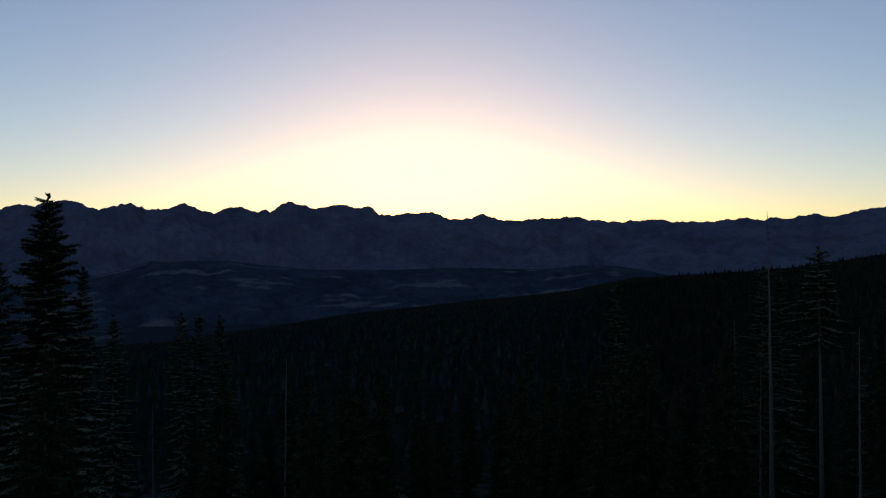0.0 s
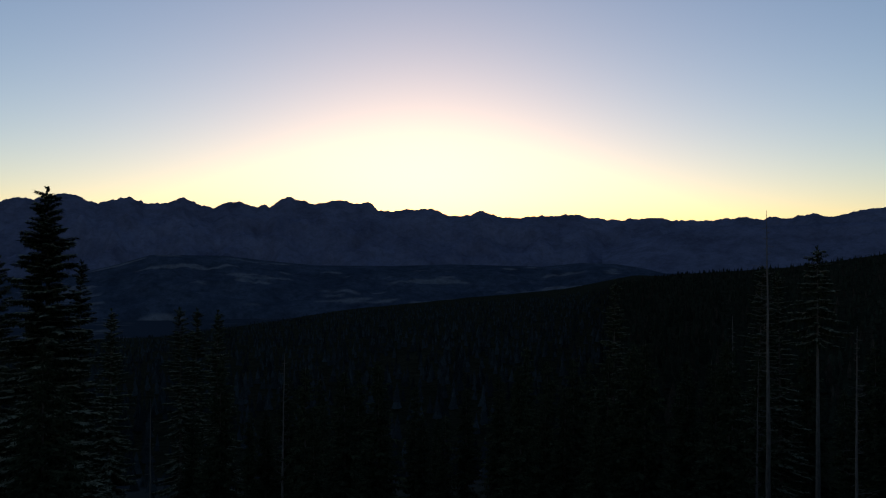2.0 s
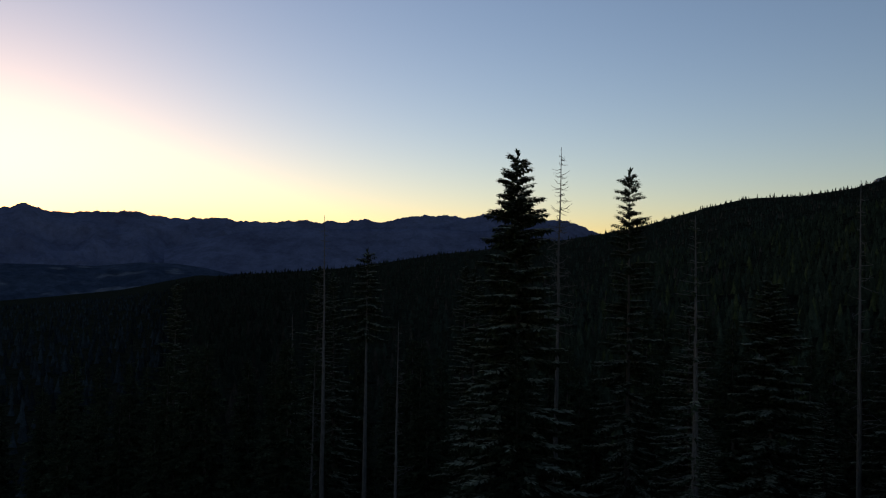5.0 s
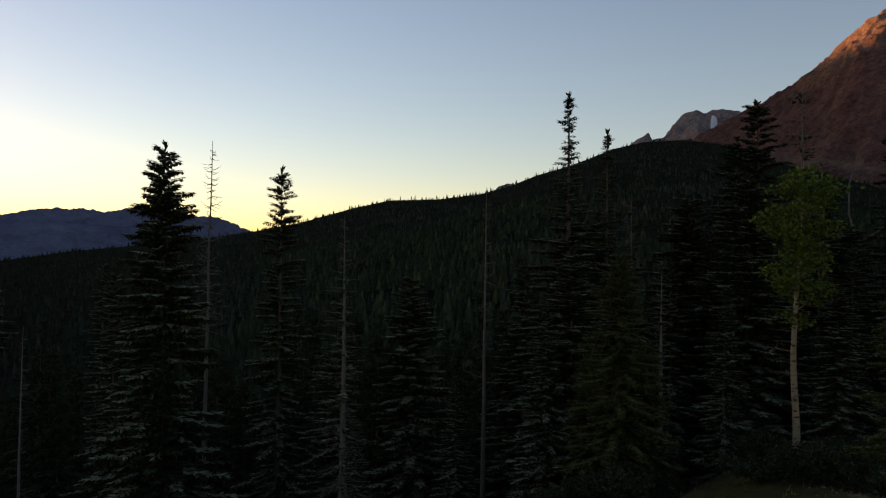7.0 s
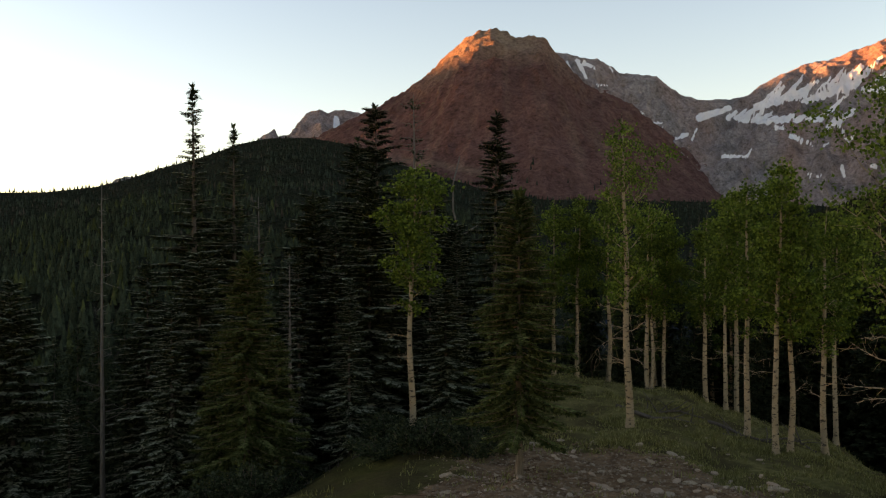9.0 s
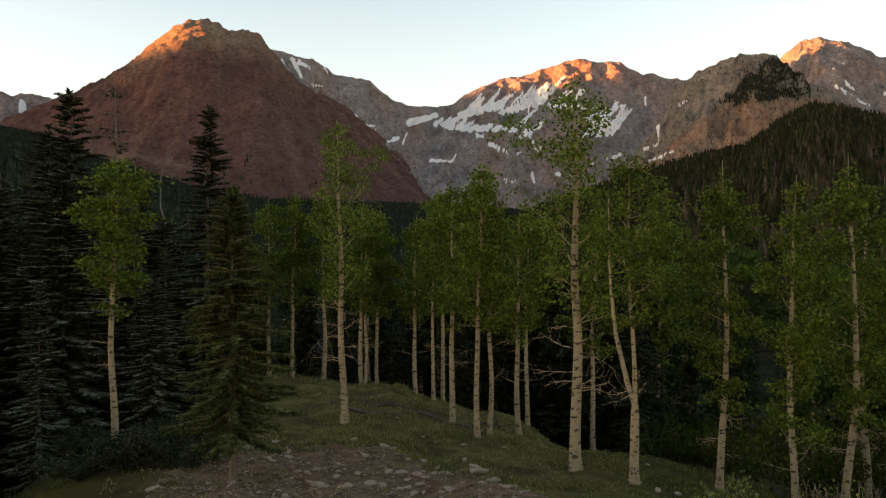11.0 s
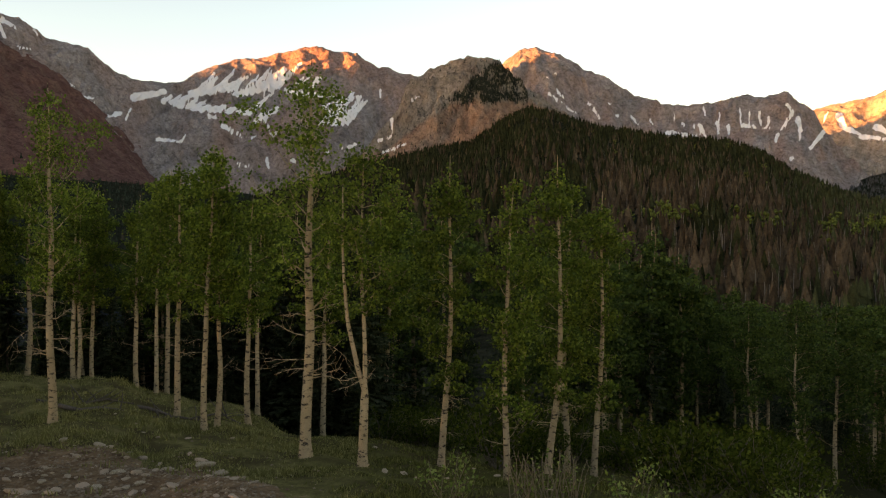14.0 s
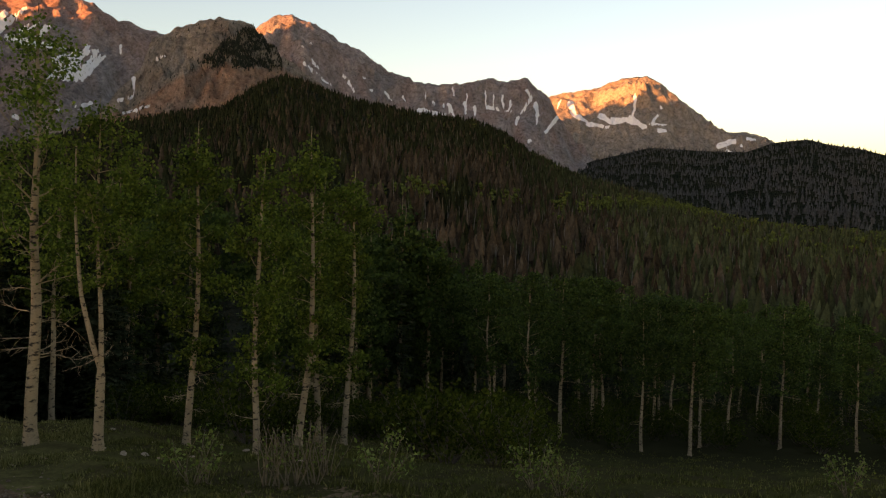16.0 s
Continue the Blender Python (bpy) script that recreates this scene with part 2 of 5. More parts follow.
# height of the open ground under the camera's level: headings, and the fall along each of them
FALL_R = np.log1p(np.array([0, 8, 13, 20, 28, 40, 60, 100, 250, 700, 1600, 3000, 4700], float))
FALL_AZ = [-180, -130, -95, -75, -57, -50, -42, -35, -25, -15, 5, 30, 60, 90, 130, 180]
FALL_Z = {
    -130: (-1.6, -2.6, -3.4, -5.0, -7.0, -9.0, -12, -18, -25, -25, -20, -20, -20),
    -95: (-1.6, -3.2, -4.1, -6.1, -8.0, -10.9, -15, -20, -25, -20, -10, -10, -10),
    -75: (-1.6, -3.0, -3.9, -5.8, -7.7, -10.6, -14.5, -20, -26, -20, -10, -10, -10),
    -57: (-1.6, -2.9, -3.75, -4.8, -6.7, -9.6, -13, -18, -24, -20, -10, -10, -10),
    -50: (-1.6, -2.9, -3.65, -4.3, -5.3, -7.7, -12, -17, -22, -18, -10, -10, -10),
    -42: (-1.6, -2.9, -3.6, -3.85, -4.3, -6.2, -10, -15, -20, -15, -10, -10, -10),
    -35: (-1.6, -2.9, -3.55, -3.75, -4.02, -5.4, -9, -14, -20, -15, -10, -10, -10),
    -25: (-1.6, -2.9, -3.6, -4.2, -5.9, -9.0, -14, -20, -30, -25, -10, -10, -10),
    -15: (-1.6, -2.9, -3.7, -5.6, -8.5, -13.0, -18, -25, -38, -35, -20, -20, -20),
    5: (-1.6, -3.0, -4.5, -7.4, -10.8, -14.5, -20, -28, -45, -50, -60, -90, -90),
    30: (-1.6, -3.0, -4.6, -7.4, -10.8, -14.5, -20, -30, -52, -75, -110, -170, -120),
    60: (-1.6, -3.0, -4.6, -7.2, -10.4, -14.0, -20, -30, -60, -110, -165, -200, -150),
    90: (-1.6, -3.0, -4.4, -6.8, -9.6, -13.0, -18, -28, -60, -110, -165, -200, -150),
    130: (-1.6, -2.4, -3.0, -4.0, -5.0, -6.5, -9, -14, -30, -60, -90, -100, -100)}
FALL_Z[-180] = FALL_Z[180] = FALL_Z[130]
FALL = np.array([FALL_Z[a] for a in FALL_AZ])


def ground_z(az, r):
    az = (az + 180) % 360 - 180
    i = min(max(int(np.searchsorted(FALL_AZ, az)) - 1, 0), len(FALL_AZ) - 2)
    f = (az - FALL_AZ[i]) / (FALL_AZ[i + 1] - FALL_AZ[i])
    f = f * f * (3 - 2 * f)
    lr = math.log1p(r)
    z = (1 - f) * np.interp(lr, FALL_R, FALL[i]) + f * np.interp(lr, FALL_R, FALL[i + 1])
    p = at(az, r)
    amp = min(1.0, r / 12.0) * 0.10 + min(1.0, r / 600.0) * 8.0
    return float(z) + 0.10 * noise.noise(p * 0.35) * min(1, r / 10) + amp * 0.6 * noise.noise(p * (0.9 if r < 60 else 0.006))


PATH = ([-62, -56, -53, -50, -43, -37, -33, -27, -22], [8.5, 10.5, 12.3, 14.0, 15.8, 17.3, 16.5, 14.2, 12.0])


def bare_path(az, r):
    """1 on the worn stony dirt, 0 in the grass."""
    if not -64 < az < -20:
        return 0.0
    p = at(az, r)
    e = float(np.interp(az, *PATH)) + 1.3 * noise.noise(p * 0.55) + 0.6 * noise.noise(p * 1.9)
    return (1 - smooth(e - 0.9, e + 0.7, r)) * smooth(-20, -25, az + 1.5 * noise.noise(p * 0.8)) * smooth(-64, -58, az)


def build_ground():
    azs = np.concatenate([np.arange(-180, -120, 4), np.arange(-120, 0, 0.5), np.arange(0, 95, 1.0), np.arange(95, 180, 4)])
    rs = np.concatenate([np.linspace(0.3, 10, 8), np.linspace(10.4, 40, 90), np.geomspace(41, 4700, 70)])
    verts, faces, cols = [], [], []
    for r in rs:
        for az in azs:
            verts.append(at(az, r, ground_z(az, r)))
            # bare stony dirt where people walk, pale meadow patches down in the valley
            d = 0.66 * bare_path(az, r)
            d += 0.30 * (1 - smooth(8.5, 13, r)) * smooth(-40, -55, az) * smooth(-135, -112, az)
            # Second channel: the valley colour, haze blue included, grows with distance.
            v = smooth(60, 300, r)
            # Third channel: where floor and painted shade of the wood begin.
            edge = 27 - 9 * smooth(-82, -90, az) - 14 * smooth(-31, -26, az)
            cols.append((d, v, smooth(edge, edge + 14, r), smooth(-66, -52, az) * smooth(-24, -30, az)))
    n = len(azs)
    for j in range(len(rs) - 1):
        for i in range(n):
            k = (i + 1) % n
            faces.append((j * n + i, j * n + k, (j + 1) * n + k, (j + 1) * n + i))
    faces.append(tuple(range(n))[::-1])
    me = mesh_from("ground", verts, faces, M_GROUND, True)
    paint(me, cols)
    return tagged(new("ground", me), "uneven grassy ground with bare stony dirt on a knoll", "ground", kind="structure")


ground = build_ground()


class Slope:
    """A hill or mountain: its skyline by heading and elevation, a crest distance and a foot; place() gives points on its near side."""

    def __init__(self, skyline, crest, foot, foot_z, bend=1.15, relief=0.1, scale=0.004, seed=0, ragged=0.0, crag=0.0, apex=None, flute=1.0):
        self.az = np.array([a for a, _ in skyline][::-1])
        self.el = np.array([e for _, e in skyline][::-1])
        self.crest, self.foot, self.foot_z = crest, foot, foot_z
        self.bend, self.relief, self.scale, self.seed, self.ragged, self.crag, self.apex, self.flute = bend, relief, scale, seed, ragged, crag, apex, flute

    def crest_r(self, az):
        c = self.crest
        return float(np.interp(az, *c)) if isinstance(c, tuple) else c

    def place(self, az, v):
        rc = self.crest_r(az)
        zc = rc * math.tan(radians(float(np.interp(az, self.az, self.el))))
        foot = self.foot
        foot_z = float(np.interp(az, *self.foot_z)) if isinstance(self.foot_z, tuple) else self.foot_z
        if v <= 1:
            r = foot + (rc - foot) * v
            z = foot_z + (zc - foot_z) * v ** self.bend
            edge = min(1.0, 3.5 * (1 - v)) * min(1.0, 4 * v)
        else:
            r = rc + (rc - foot) * 0.8 * (v - 1)
            z = zc - abs(zc - foot_z) * (v - 1) * 1.3
            edge = min(1.0, 3 * (v - 1))
        p = at(az, r, z)
        q = Vector((p.x, p.y, z * 0.35)) * self.scale + Vector((self.seed * 7.3, 0, self.seed))
        rid = 1 - abs(noise.noise(q)) * 2 + 0.5 * (1 - abs(noise.noise(q * 2.3)) * 2) + 0.25 * (1 - abs(noise.noise(q * 5.1)) * 2)
        fine = noise.noise(q * 11) + 0.6 * noise.noise(q * 23)
        h = (zc - foot_z) * self.relief * edge
        z += h * (rid - 0.9) * 0.6 + h * 0.12 * fine
        if self.crag:
            # gullies that run down the fall line, and broken rock
            fan = az if self.apex is None else (az - self.apex) / (1.35 - min(v, 1.0)) * 0.6
            bend = 0.9 * noise.noise(q * 3)
            gully = 1 - abs(noise.noise(Vector((fan * 0.75 + bend, v * 1.6, self.seed)))) * 2.2
            gully += 0.5 * (1 - abs(noise.noise(Vector((fan * 2.1 + bend * 2, v * 3.5, self.seed + 3)))) * 2.2)
            gully *= 0.6 + 0.8 * noise.noise(q * 4 + Vector((5, 5, 5)))
            k = rc * 0.001 * self.crag
            w = p * (0.026 / (rc * 0.001))
            rock = 1 - abs(noise.noise(w)) * 2 + 0.55 * (1 - abs(noise.noise(w * 2.3)) * 2) + 0.3 * noise.noise(w * 5)
            fade = min(1.0, 0.12 + 5 * abs(1 - v)) * min(1.0, 3 * v)
            z += k * fade * (6 * self.flute * (gully - 0.8) + (15 * rock - 8) * (0.25 + 0.75 * smooth(0.72, 0.92, v)))
        z += 3.2 * self.ragged * rc * 0.001 * fine * (1 - min(1.0, abs(v - 1) * 8))
        return Vector((p.x, p.y, z))

    def build(self, name, mat, label, category="mountain", cols=300, rows=60, surface=None):
        a0, a1 = self.az[0], self.az[-1]
        vs = list(np.linspace(0, 1, rows)) + list(np.linspace(1, 2, 9)[1:])
        verts, faces, paintwork = [], [], []
        for v in vs:
            for i in range(cols):
                az = a0 + (a1 - a0) * i / (cols - 1)
                p = self.place(az, v)
                verts.append(p)
                paintwork.append((*surface(az, v, p), 0, 1) if surface else (0, 0, 0, 1))
        for j in range(len(vs) - 1):
            for i in range(cols - 1):
                k = j * cols + i
                faces.append((k + 1, k, k + cols, k + cols + 1))
        me = mesh_from(name, verts, faces, mat, True)
        paint(me, paintwork)
        return tagged(new(name, me), label, category, kind="structure")


# ---------- far forms ----------
RANGE = [
    (92, 3.6), (88, 3.9), (85, 3.5), (81.35, 3.35), (80.36, 3.73), (79.41, 3.62), (77.86, 3.99), (77.03, 3.94), (75.69, 3.46), (74.84, 3.77), (73.81, 3.94),
    (72.75, 3.56), (71.33, 3.66), (70.43, 4.01), (69.34, 3.54), (68.42, 3.40), (67.49, 3.76), (66.55, 3.77), (65.60, 3.47),
    (65.11, 3.67), (64.73, 3.48), (64.19, 3.95), (63.31, 4.23), (62.34, 3.93), (61.56, 3.74), (60.39, 4.06), (59.21, 3.95),
    (58.62, 3.79), (57.94, 3.99), (57.15, 3.40), (56.04, 3.32), (54.44, 3.48), (53.44, 3.48), (52.05, 3.03), (50.65, 3.07),
    (50.05, 3.42), (48.46, 2.89), (45.10, 3.06), (43.34, 3.12), (41.22, 2.74)]
RANGE_END = [
    (37.63, 2.88), (36.89, 2.68), (34.70, 2.64), (32.20, 2.89), (31.33, 2.65), (30.30, 2.88), (29.62, 2.72), (28.11, 3.04), (26.97, 2.76),
    (25.05, 3.27), (22.54, 3.40), (20.94, 3.23), (19.15, 3.61), (17.95, 3.03), (15.58, 3.13), (13.82, 3.11), (11.67, 2.22), (10.14, 1.81), (5, 1.0)]
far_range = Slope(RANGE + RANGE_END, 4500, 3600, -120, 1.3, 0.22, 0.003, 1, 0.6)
far_range.build("far_range", M_FAR_HAZE, "hazy blue jagged mountain range on the horizon", cols=1300, rows=26)
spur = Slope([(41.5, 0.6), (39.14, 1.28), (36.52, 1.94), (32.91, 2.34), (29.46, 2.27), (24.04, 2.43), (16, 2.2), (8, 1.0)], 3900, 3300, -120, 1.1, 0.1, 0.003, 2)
spur.build("mountain_spur", M_FAR_HAZE, "spur in front of the far range, haze blue in its colour", cols=160, rows=20)
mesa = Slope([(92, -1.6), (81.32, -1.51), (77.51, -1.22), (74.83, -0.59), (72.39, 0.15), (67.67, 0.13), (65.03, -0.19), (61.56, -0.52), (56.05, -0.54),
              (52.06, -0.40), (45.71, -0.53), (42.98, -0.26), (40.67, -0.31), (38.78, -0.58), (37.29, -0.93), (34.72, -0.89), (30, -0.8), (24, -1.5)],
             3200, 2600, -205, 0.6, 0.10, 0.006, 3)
mesa.build("mesa_hills", M_MESA_HAZE, "low dark flat-topped hills across the valley", "hill", cols=320, rows=60,
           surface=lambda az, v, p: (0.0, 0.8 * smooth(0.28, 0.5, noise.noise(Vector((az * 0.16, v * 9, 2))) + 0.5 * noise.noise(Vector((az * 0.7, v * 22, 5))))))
near_slope = Slope([(92, -5.9), (80, -5.4), (72, -5.3), (67.67, -4.8), (63, -4.2), (60.0, -3.8), (52.07, -3.2), (44.16, -2.6), (36.55, -1.4), (30, -1.2), (20, -1.5)],
                   1500, 130, -48, 1.0, 0.05, 0.01, 4)
near_slope.build("wooded_valley_side", M_HILL, "dark wooded slope falling into the valley", "hill", cols=160, rows=40)

ridge = Slope([(41, -1.8), (36.55, -0.97), (32.94, -0.74), (29.48, -0.44), (26.19, 0.06), (22.70, 0.65), (19.91, 0.97), (13.99, 1.77), (10.91, 2.31), (8.26, 2.90),
               (4.58, 4.01), (2.10, 4.59), (-1.33, 4.72), (-4.32, 5.14), (-6.31, 5.70), (-8.31, 6.49), (-10.71, 7.19), (-13.48, 8.25), (-15.45, 8.68), (-18.16, 8.76),
               (-20.82, 8.35), (-24.50, 6.95), (-27.34, 6.2), (-30.42, 5.45), (-33.03, 5.1), (-38, 4.6), (-44, 4.0), (-52, 3.5), (-58, 2.5)], 900, 140, -36, 1.1, 0.08, 0.01, 5)
ridge.build("wooded_ridge", M_HILL, "long dark ridge wooded with spruce", "hill", cols=300, rows=50)


shoulder = Slope([(18, -2.2), (12, -0.5), (7.6, 0.9), (4.46, 1.45), (0.08, 2.5), (-3.47, 3.7), (-7, 4.5), (-11, 5.1), (-15, 5.5), (-20, 5.0), (-26, 4.0), (-32, 3.0)],
                 560, 130, -36, 1.1, 0.12, 0.012, 15)
shoulder.build("wooded_shoulder", M_HILL, "nearer wooded shoulder below the ridge", "hill", cols=200, rows=40)


knob = Slope([(-3.6, 3.9), (-4.6, 4.7), (-5.3, 5.35), (-6.05, 5.85), (-6.8, 5.72), (-7.7, 5.3), (-8.6, 4.6)], 1250, 1000, 60, 1.1, 0.12, 0.01, 16, 0.3, 1.0)
knob.build("rocky_knob", M_GREY, "small grey rocky knob behind the wooded ridge", cols=60, rows=24)


def elevation(p):
    return math.degrees(math.atan2(p.z, math.hypot(p.x, p.y)))


def streak(az, v, k=1.0, tilt=0.0, seed=0.0):
    """Chutes that run down a face."""
    return noise.noise(Vector((az * 2.2 * k + v * tilt, v * 2.6, seed))) + 0.5 * noise.noise(Vector((az * 5.0 * k + v * tilt * 2, v * 5.0, seed + 9)))


def window(az, v, a, wa, b, wb):
    return math.exp(-((az - a) / wa) ** 4 - ((v - b) / wb) ** 4)


pinnacles = Slope([(-12, 6.5), (-14.47, 8.24), (-15.05, 8.88), (-15.84, 9.29), (-16.11, 8.74), (-16.81, 8.92), (-17.39, 9.71), (-17.97, 10.34), (-18.93, 10.68), (-19.50, 10.47),
                   (-20.07, 10.71), (-22.32, 10.42), (-24.52, 10.23), (-28, 9)], 1430, 950, 60, 1.2, 0.18, 0.009, 6, 0.4, 1.3)
pinnacles.build("rocky_outcrop", M_GREY, "grey rocky outcrop behind the wooded ridge", cols=200, rows=50,
                surface=lambda az, v, p: (window(az, v, -20.1, 0.25, 0.85, 0.08) * 0.9, 0.3))

def meadow_bench(az, p):
    """A pale grassy ledge at the foot of the red scree."""
    mid = float(np.interp(az, [-32, -29.6, -26.9, -24.5], [6.1, 6.45, 7.0, 7.3]))
    return 0.4 * math.exp(-((elevation(p) - mid + 0.15 * noise.noise(Vector((az * 1.4, 0, 3)))) / 0.24) ** 4 - ((az + 28) / 4.0) ** 6)


red = Slope([(-14, 6.0), (-18.08, 8.57), (-20.59, 9.81), (-22.79, 10.84), (-25.05, 12.07), (-26.96, 13.46), (-27.74, 14.31), (-29.29, 15.52), (-29.88, 15.91), (-31.06, 16.10),
             (-31.85, 15.97), (-32.84, 15.48), (-34.44, 15.51), (-34.84, 15.29), (-36.03, 13.87), (-37.63, 12.35), (-40.82, 10.59), (-42.81, 9.01),
             (-44.78, 7.41), (-46.74, 5.42), (-48.67, 3.63), (-51, 1.5)], ([-36.5, -34, -32], [1230, 1235, 1250]), 700, 0, 1.08, 0.06, 0.008, 7, 0.9, 0.75, -31.5, 0.45)
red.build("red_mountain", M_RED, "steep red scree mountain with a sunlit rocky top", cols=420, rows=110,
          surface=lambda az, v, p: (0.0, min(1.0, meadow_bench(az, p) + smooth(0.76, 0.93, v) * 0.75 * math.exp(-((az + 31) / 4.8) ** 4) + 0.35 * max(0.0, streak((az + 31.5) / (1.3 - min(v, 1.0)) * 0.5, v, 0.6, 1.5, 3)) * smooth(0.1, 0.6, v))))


class Snow:
    """Old snow in chutes: tapering streaks between two headings and elevations, with a half width; fans are rows of fingers on a base line."""

    def __init__(self, streaks, fans=(), seed=1):
        rng = random.Random(seed)
        items = list(streaks)
        for a0, e0, a1, e1, w, n, length, slant in fans:
            for k in range(n):
                f = (k + rng.uniform(0.1, 0.9)) / n
                a, e = a0 + (a1 - a0) * f, e0 + (e1 - e0) * f
                ln, s = length * rng.uniform(0.55, 1.1), radians(slant + rng.uniform(-5, 7))
                items.append((a, e, a - ln * math.cos(s), e + ln * math.sin(s), w * rng.uniform(0.7, 1.1)))
        self.cells = {}
        for a0, e0, a1, e1, w in items:
            m = w * 2 + 0.1
            for i in range(math.floor(min(a0, a1) - m), math.floor(max(a0, a1) + m) + 1):
                for j in range(math.floor(min(e0, e1) - m), math.floor(max(e0, e1) + m) + 1):
                    self.cells.setdefault((i, j), []).append((a0, e0, a1 - a0, e1 - e0, w))

    def __call__(self, az, p):
        el = math.degrees(math.atan2(p.z, math.hypot(p.x, p.y)))
        here = self.cells.get((math.floor(az), math.floor(el)))
        if not here:
            return 0.0
        dx = 0.10 * noise.noise(Vector((az * 2.5, el * 2.5, 1))) + 0.05 * noise.noise(Vector((az * 7, el * 7, 2)))
        dy = 0.10 * noise.noise(Vector((az * 2.5, el * 2.5, 8))) + 0.05 * noise.noise(Vector((az * 7, el * 7, 9)))
        best = 0.0
        for a0, e0, da, de, w in here:
            x, y = az - a0 + dx, el - e0 + dy
            f = max(0.0, min(1.0, (x * da + y * de) / (da * da + de * de + 1e-9)))
            d = math.hypot(x - da * f, y - de * f)
            best = max(best, 0.46 + 0.6 * (1 - d / (w * (1.08 - 0.45 * f))))
        return max(0.0, min(1.0, best))


CIRQUE_FANS = [
    (-48.90, 9.97, -51.62, 10.41, 0.15, 9, 2.0, 42), (-51.52, 9.93, -54.86, 10.70, 0.125, 10, 2.5, 42), (-46.90, 9.44, -49.28, 8.93, 0.17, 7, 0.9, 35),
    (-57.32, 8.35, -59.40, 8.34, 0.14, 9, 2.6, 52), (-55.75, 10.94, -57.13, 10.85, 0.14, 4, 0.9, 45), (-49.2, 9.0, -52.4, 8.9, 0.17, 7, 0.7, 30)]
CIRQUE_FIELDS = [
    (-45.20, 9.53, -47.09, 10.05, 0.26), (-47.94, 9.13, -49.6, 8.95, 0.12), (-48.81, 10.00, -51.03, 10.40, 0.24), (-51.62, 10.12, -54.76, 10.84, 0.14),
    (-52.59, 8.89, -54.17, 10.31, 0.16), (-53.08, 8.42, -54.52, 9.24, 0.24), (-53.57, 8.42, -54.00, 8.04, 0.10), (-55.15, 10.52, -57.13, 10.22, 0.22),
    (-57.33, 10.28, -58.52, 10.18, 0.14), (-57.72, 9.41, -60.21, 10.27, 0.20), (-50.83, 7.96, -52.09, 7.34, 0.16), (-49.96, 8.56, -50.44, 8.48, 0.14),
    (-46.60, 6.90, -48.22, 6.80, 0.10), (-48.22, 6.80, -48.41, 7.29, 0.08), (-54.15, 7.50, -54.47, 7.62, 0.20), (-52.78, 7.25, -53.21, 7.37, 0.08),
    (-59.10, 6.59, -60.05, 7.03, 0.14), (-61.48, 7.20, -62.53, 7.63, 0.09)]
CIRQUE_PATCHES = [
    (-61.60, 10.70, -61.61, 10.12, 0.08), (-44.08, 8.40, -44.36, 8.45, 0.16), (-44.69, 8.09, -45.01, 8.90, 0.07), (-42.07, 9.35, -42.74, 9.32, 0.10),
    (-43.66, 8.26, -43.91, 8.30, 0.11), (-42.67, 8.67, -43.03, 8.51, 0.10), (-51.89, 5.46, -52.57, 5.30, 0.12), (-53.75, 5.86, -53.95, 5.21, 0.12),
    (-55.53, 5.75, -55.72, 5.71, 0.16), (-57.81, 6.49, -58.01, 6.30, 0.14), (-41.26, 10.10, -41.62, 10.04, 0.07), (-42.25, 8.99, -42.89, 8.92, 0.06),
    (-60.29, 7.56, -60.39, 7.62, 0.10), (-37.1, 13.7, -37.7, 12.6, 0.16), (-37.5, 13.6, -38.3, 13.2, 0.14), (-36.4, 13.7, -36.6, 13.3, 0.10),
    (-39.3, 13.2, -39.5, 12.9, 0.07), (-38.4, 12.1, -39.2, 12.0, 0.06)]
cirque_snow = Snow(CIRQUE_FIELDS + CIRQUE_PATCHES, CIRQUE_FANS)


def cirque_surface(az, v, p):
    # Reddens the sunlit crest: part of its glow is put into the rock tone.
    glow_band = window(az, v, -57, 5, 0.98, 0.13)
    return cirque_snow(az, p), max(0.0, min(1.0, 0.2 + 0.6 * noise.noise(Vector((az * 0.5, v * 3, 5))) + 0.5 * glow_band))


cirque = Slope([(-32.5, 9.0), (-34.04, 14.6), (-36.03, 14.25), (-38.43, 13.87), (-40.03, 12.72), (-42.43, 12.38), (-44.01, 11.04), (-45.19, 10.70), (-47.15, 10.57), (-48.32, 10.80),
                (-49.87, 11.76), (-51.78, 12.34), (-53.66, 12.60), (-55.51, 13.14), (-57.14, 13.49), (-58.38, 13.17), (-59.95, 13.17), (-61.48, 12.18), (-62.15, 12.30),
                (-63.47, 11.75), (-64.77, 11.52), (-65.90, 10.44), (-69.10, 8.54), (-73, 6)], ([-52, -46, -34], [1500, 1370, 1260]), 880, 0, 1.2, 0.13, 0.007, 8, 0.4, 1.2)
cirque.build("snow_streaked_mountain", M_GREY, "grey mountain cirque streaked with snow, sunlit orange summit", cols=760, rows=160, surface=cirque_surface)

foot_snow = Snow([(-61.78, 6.43, -63.46, 7.04, 0.10), (-62.38, 8.70, -62.44, 8.02, 0.13), (-63.81, 10.03, -64.46, 10.34, 0.09), (-61.5, 7.2, -62.5, 7.6, 0.09)], seed=2)
BROWN = ([-79, -73.5, -72, -66.8, -64.8, -62.05, -58], [7.0, 9.4, 9.95, 10.0, 8.7, 6.7, 5.0])


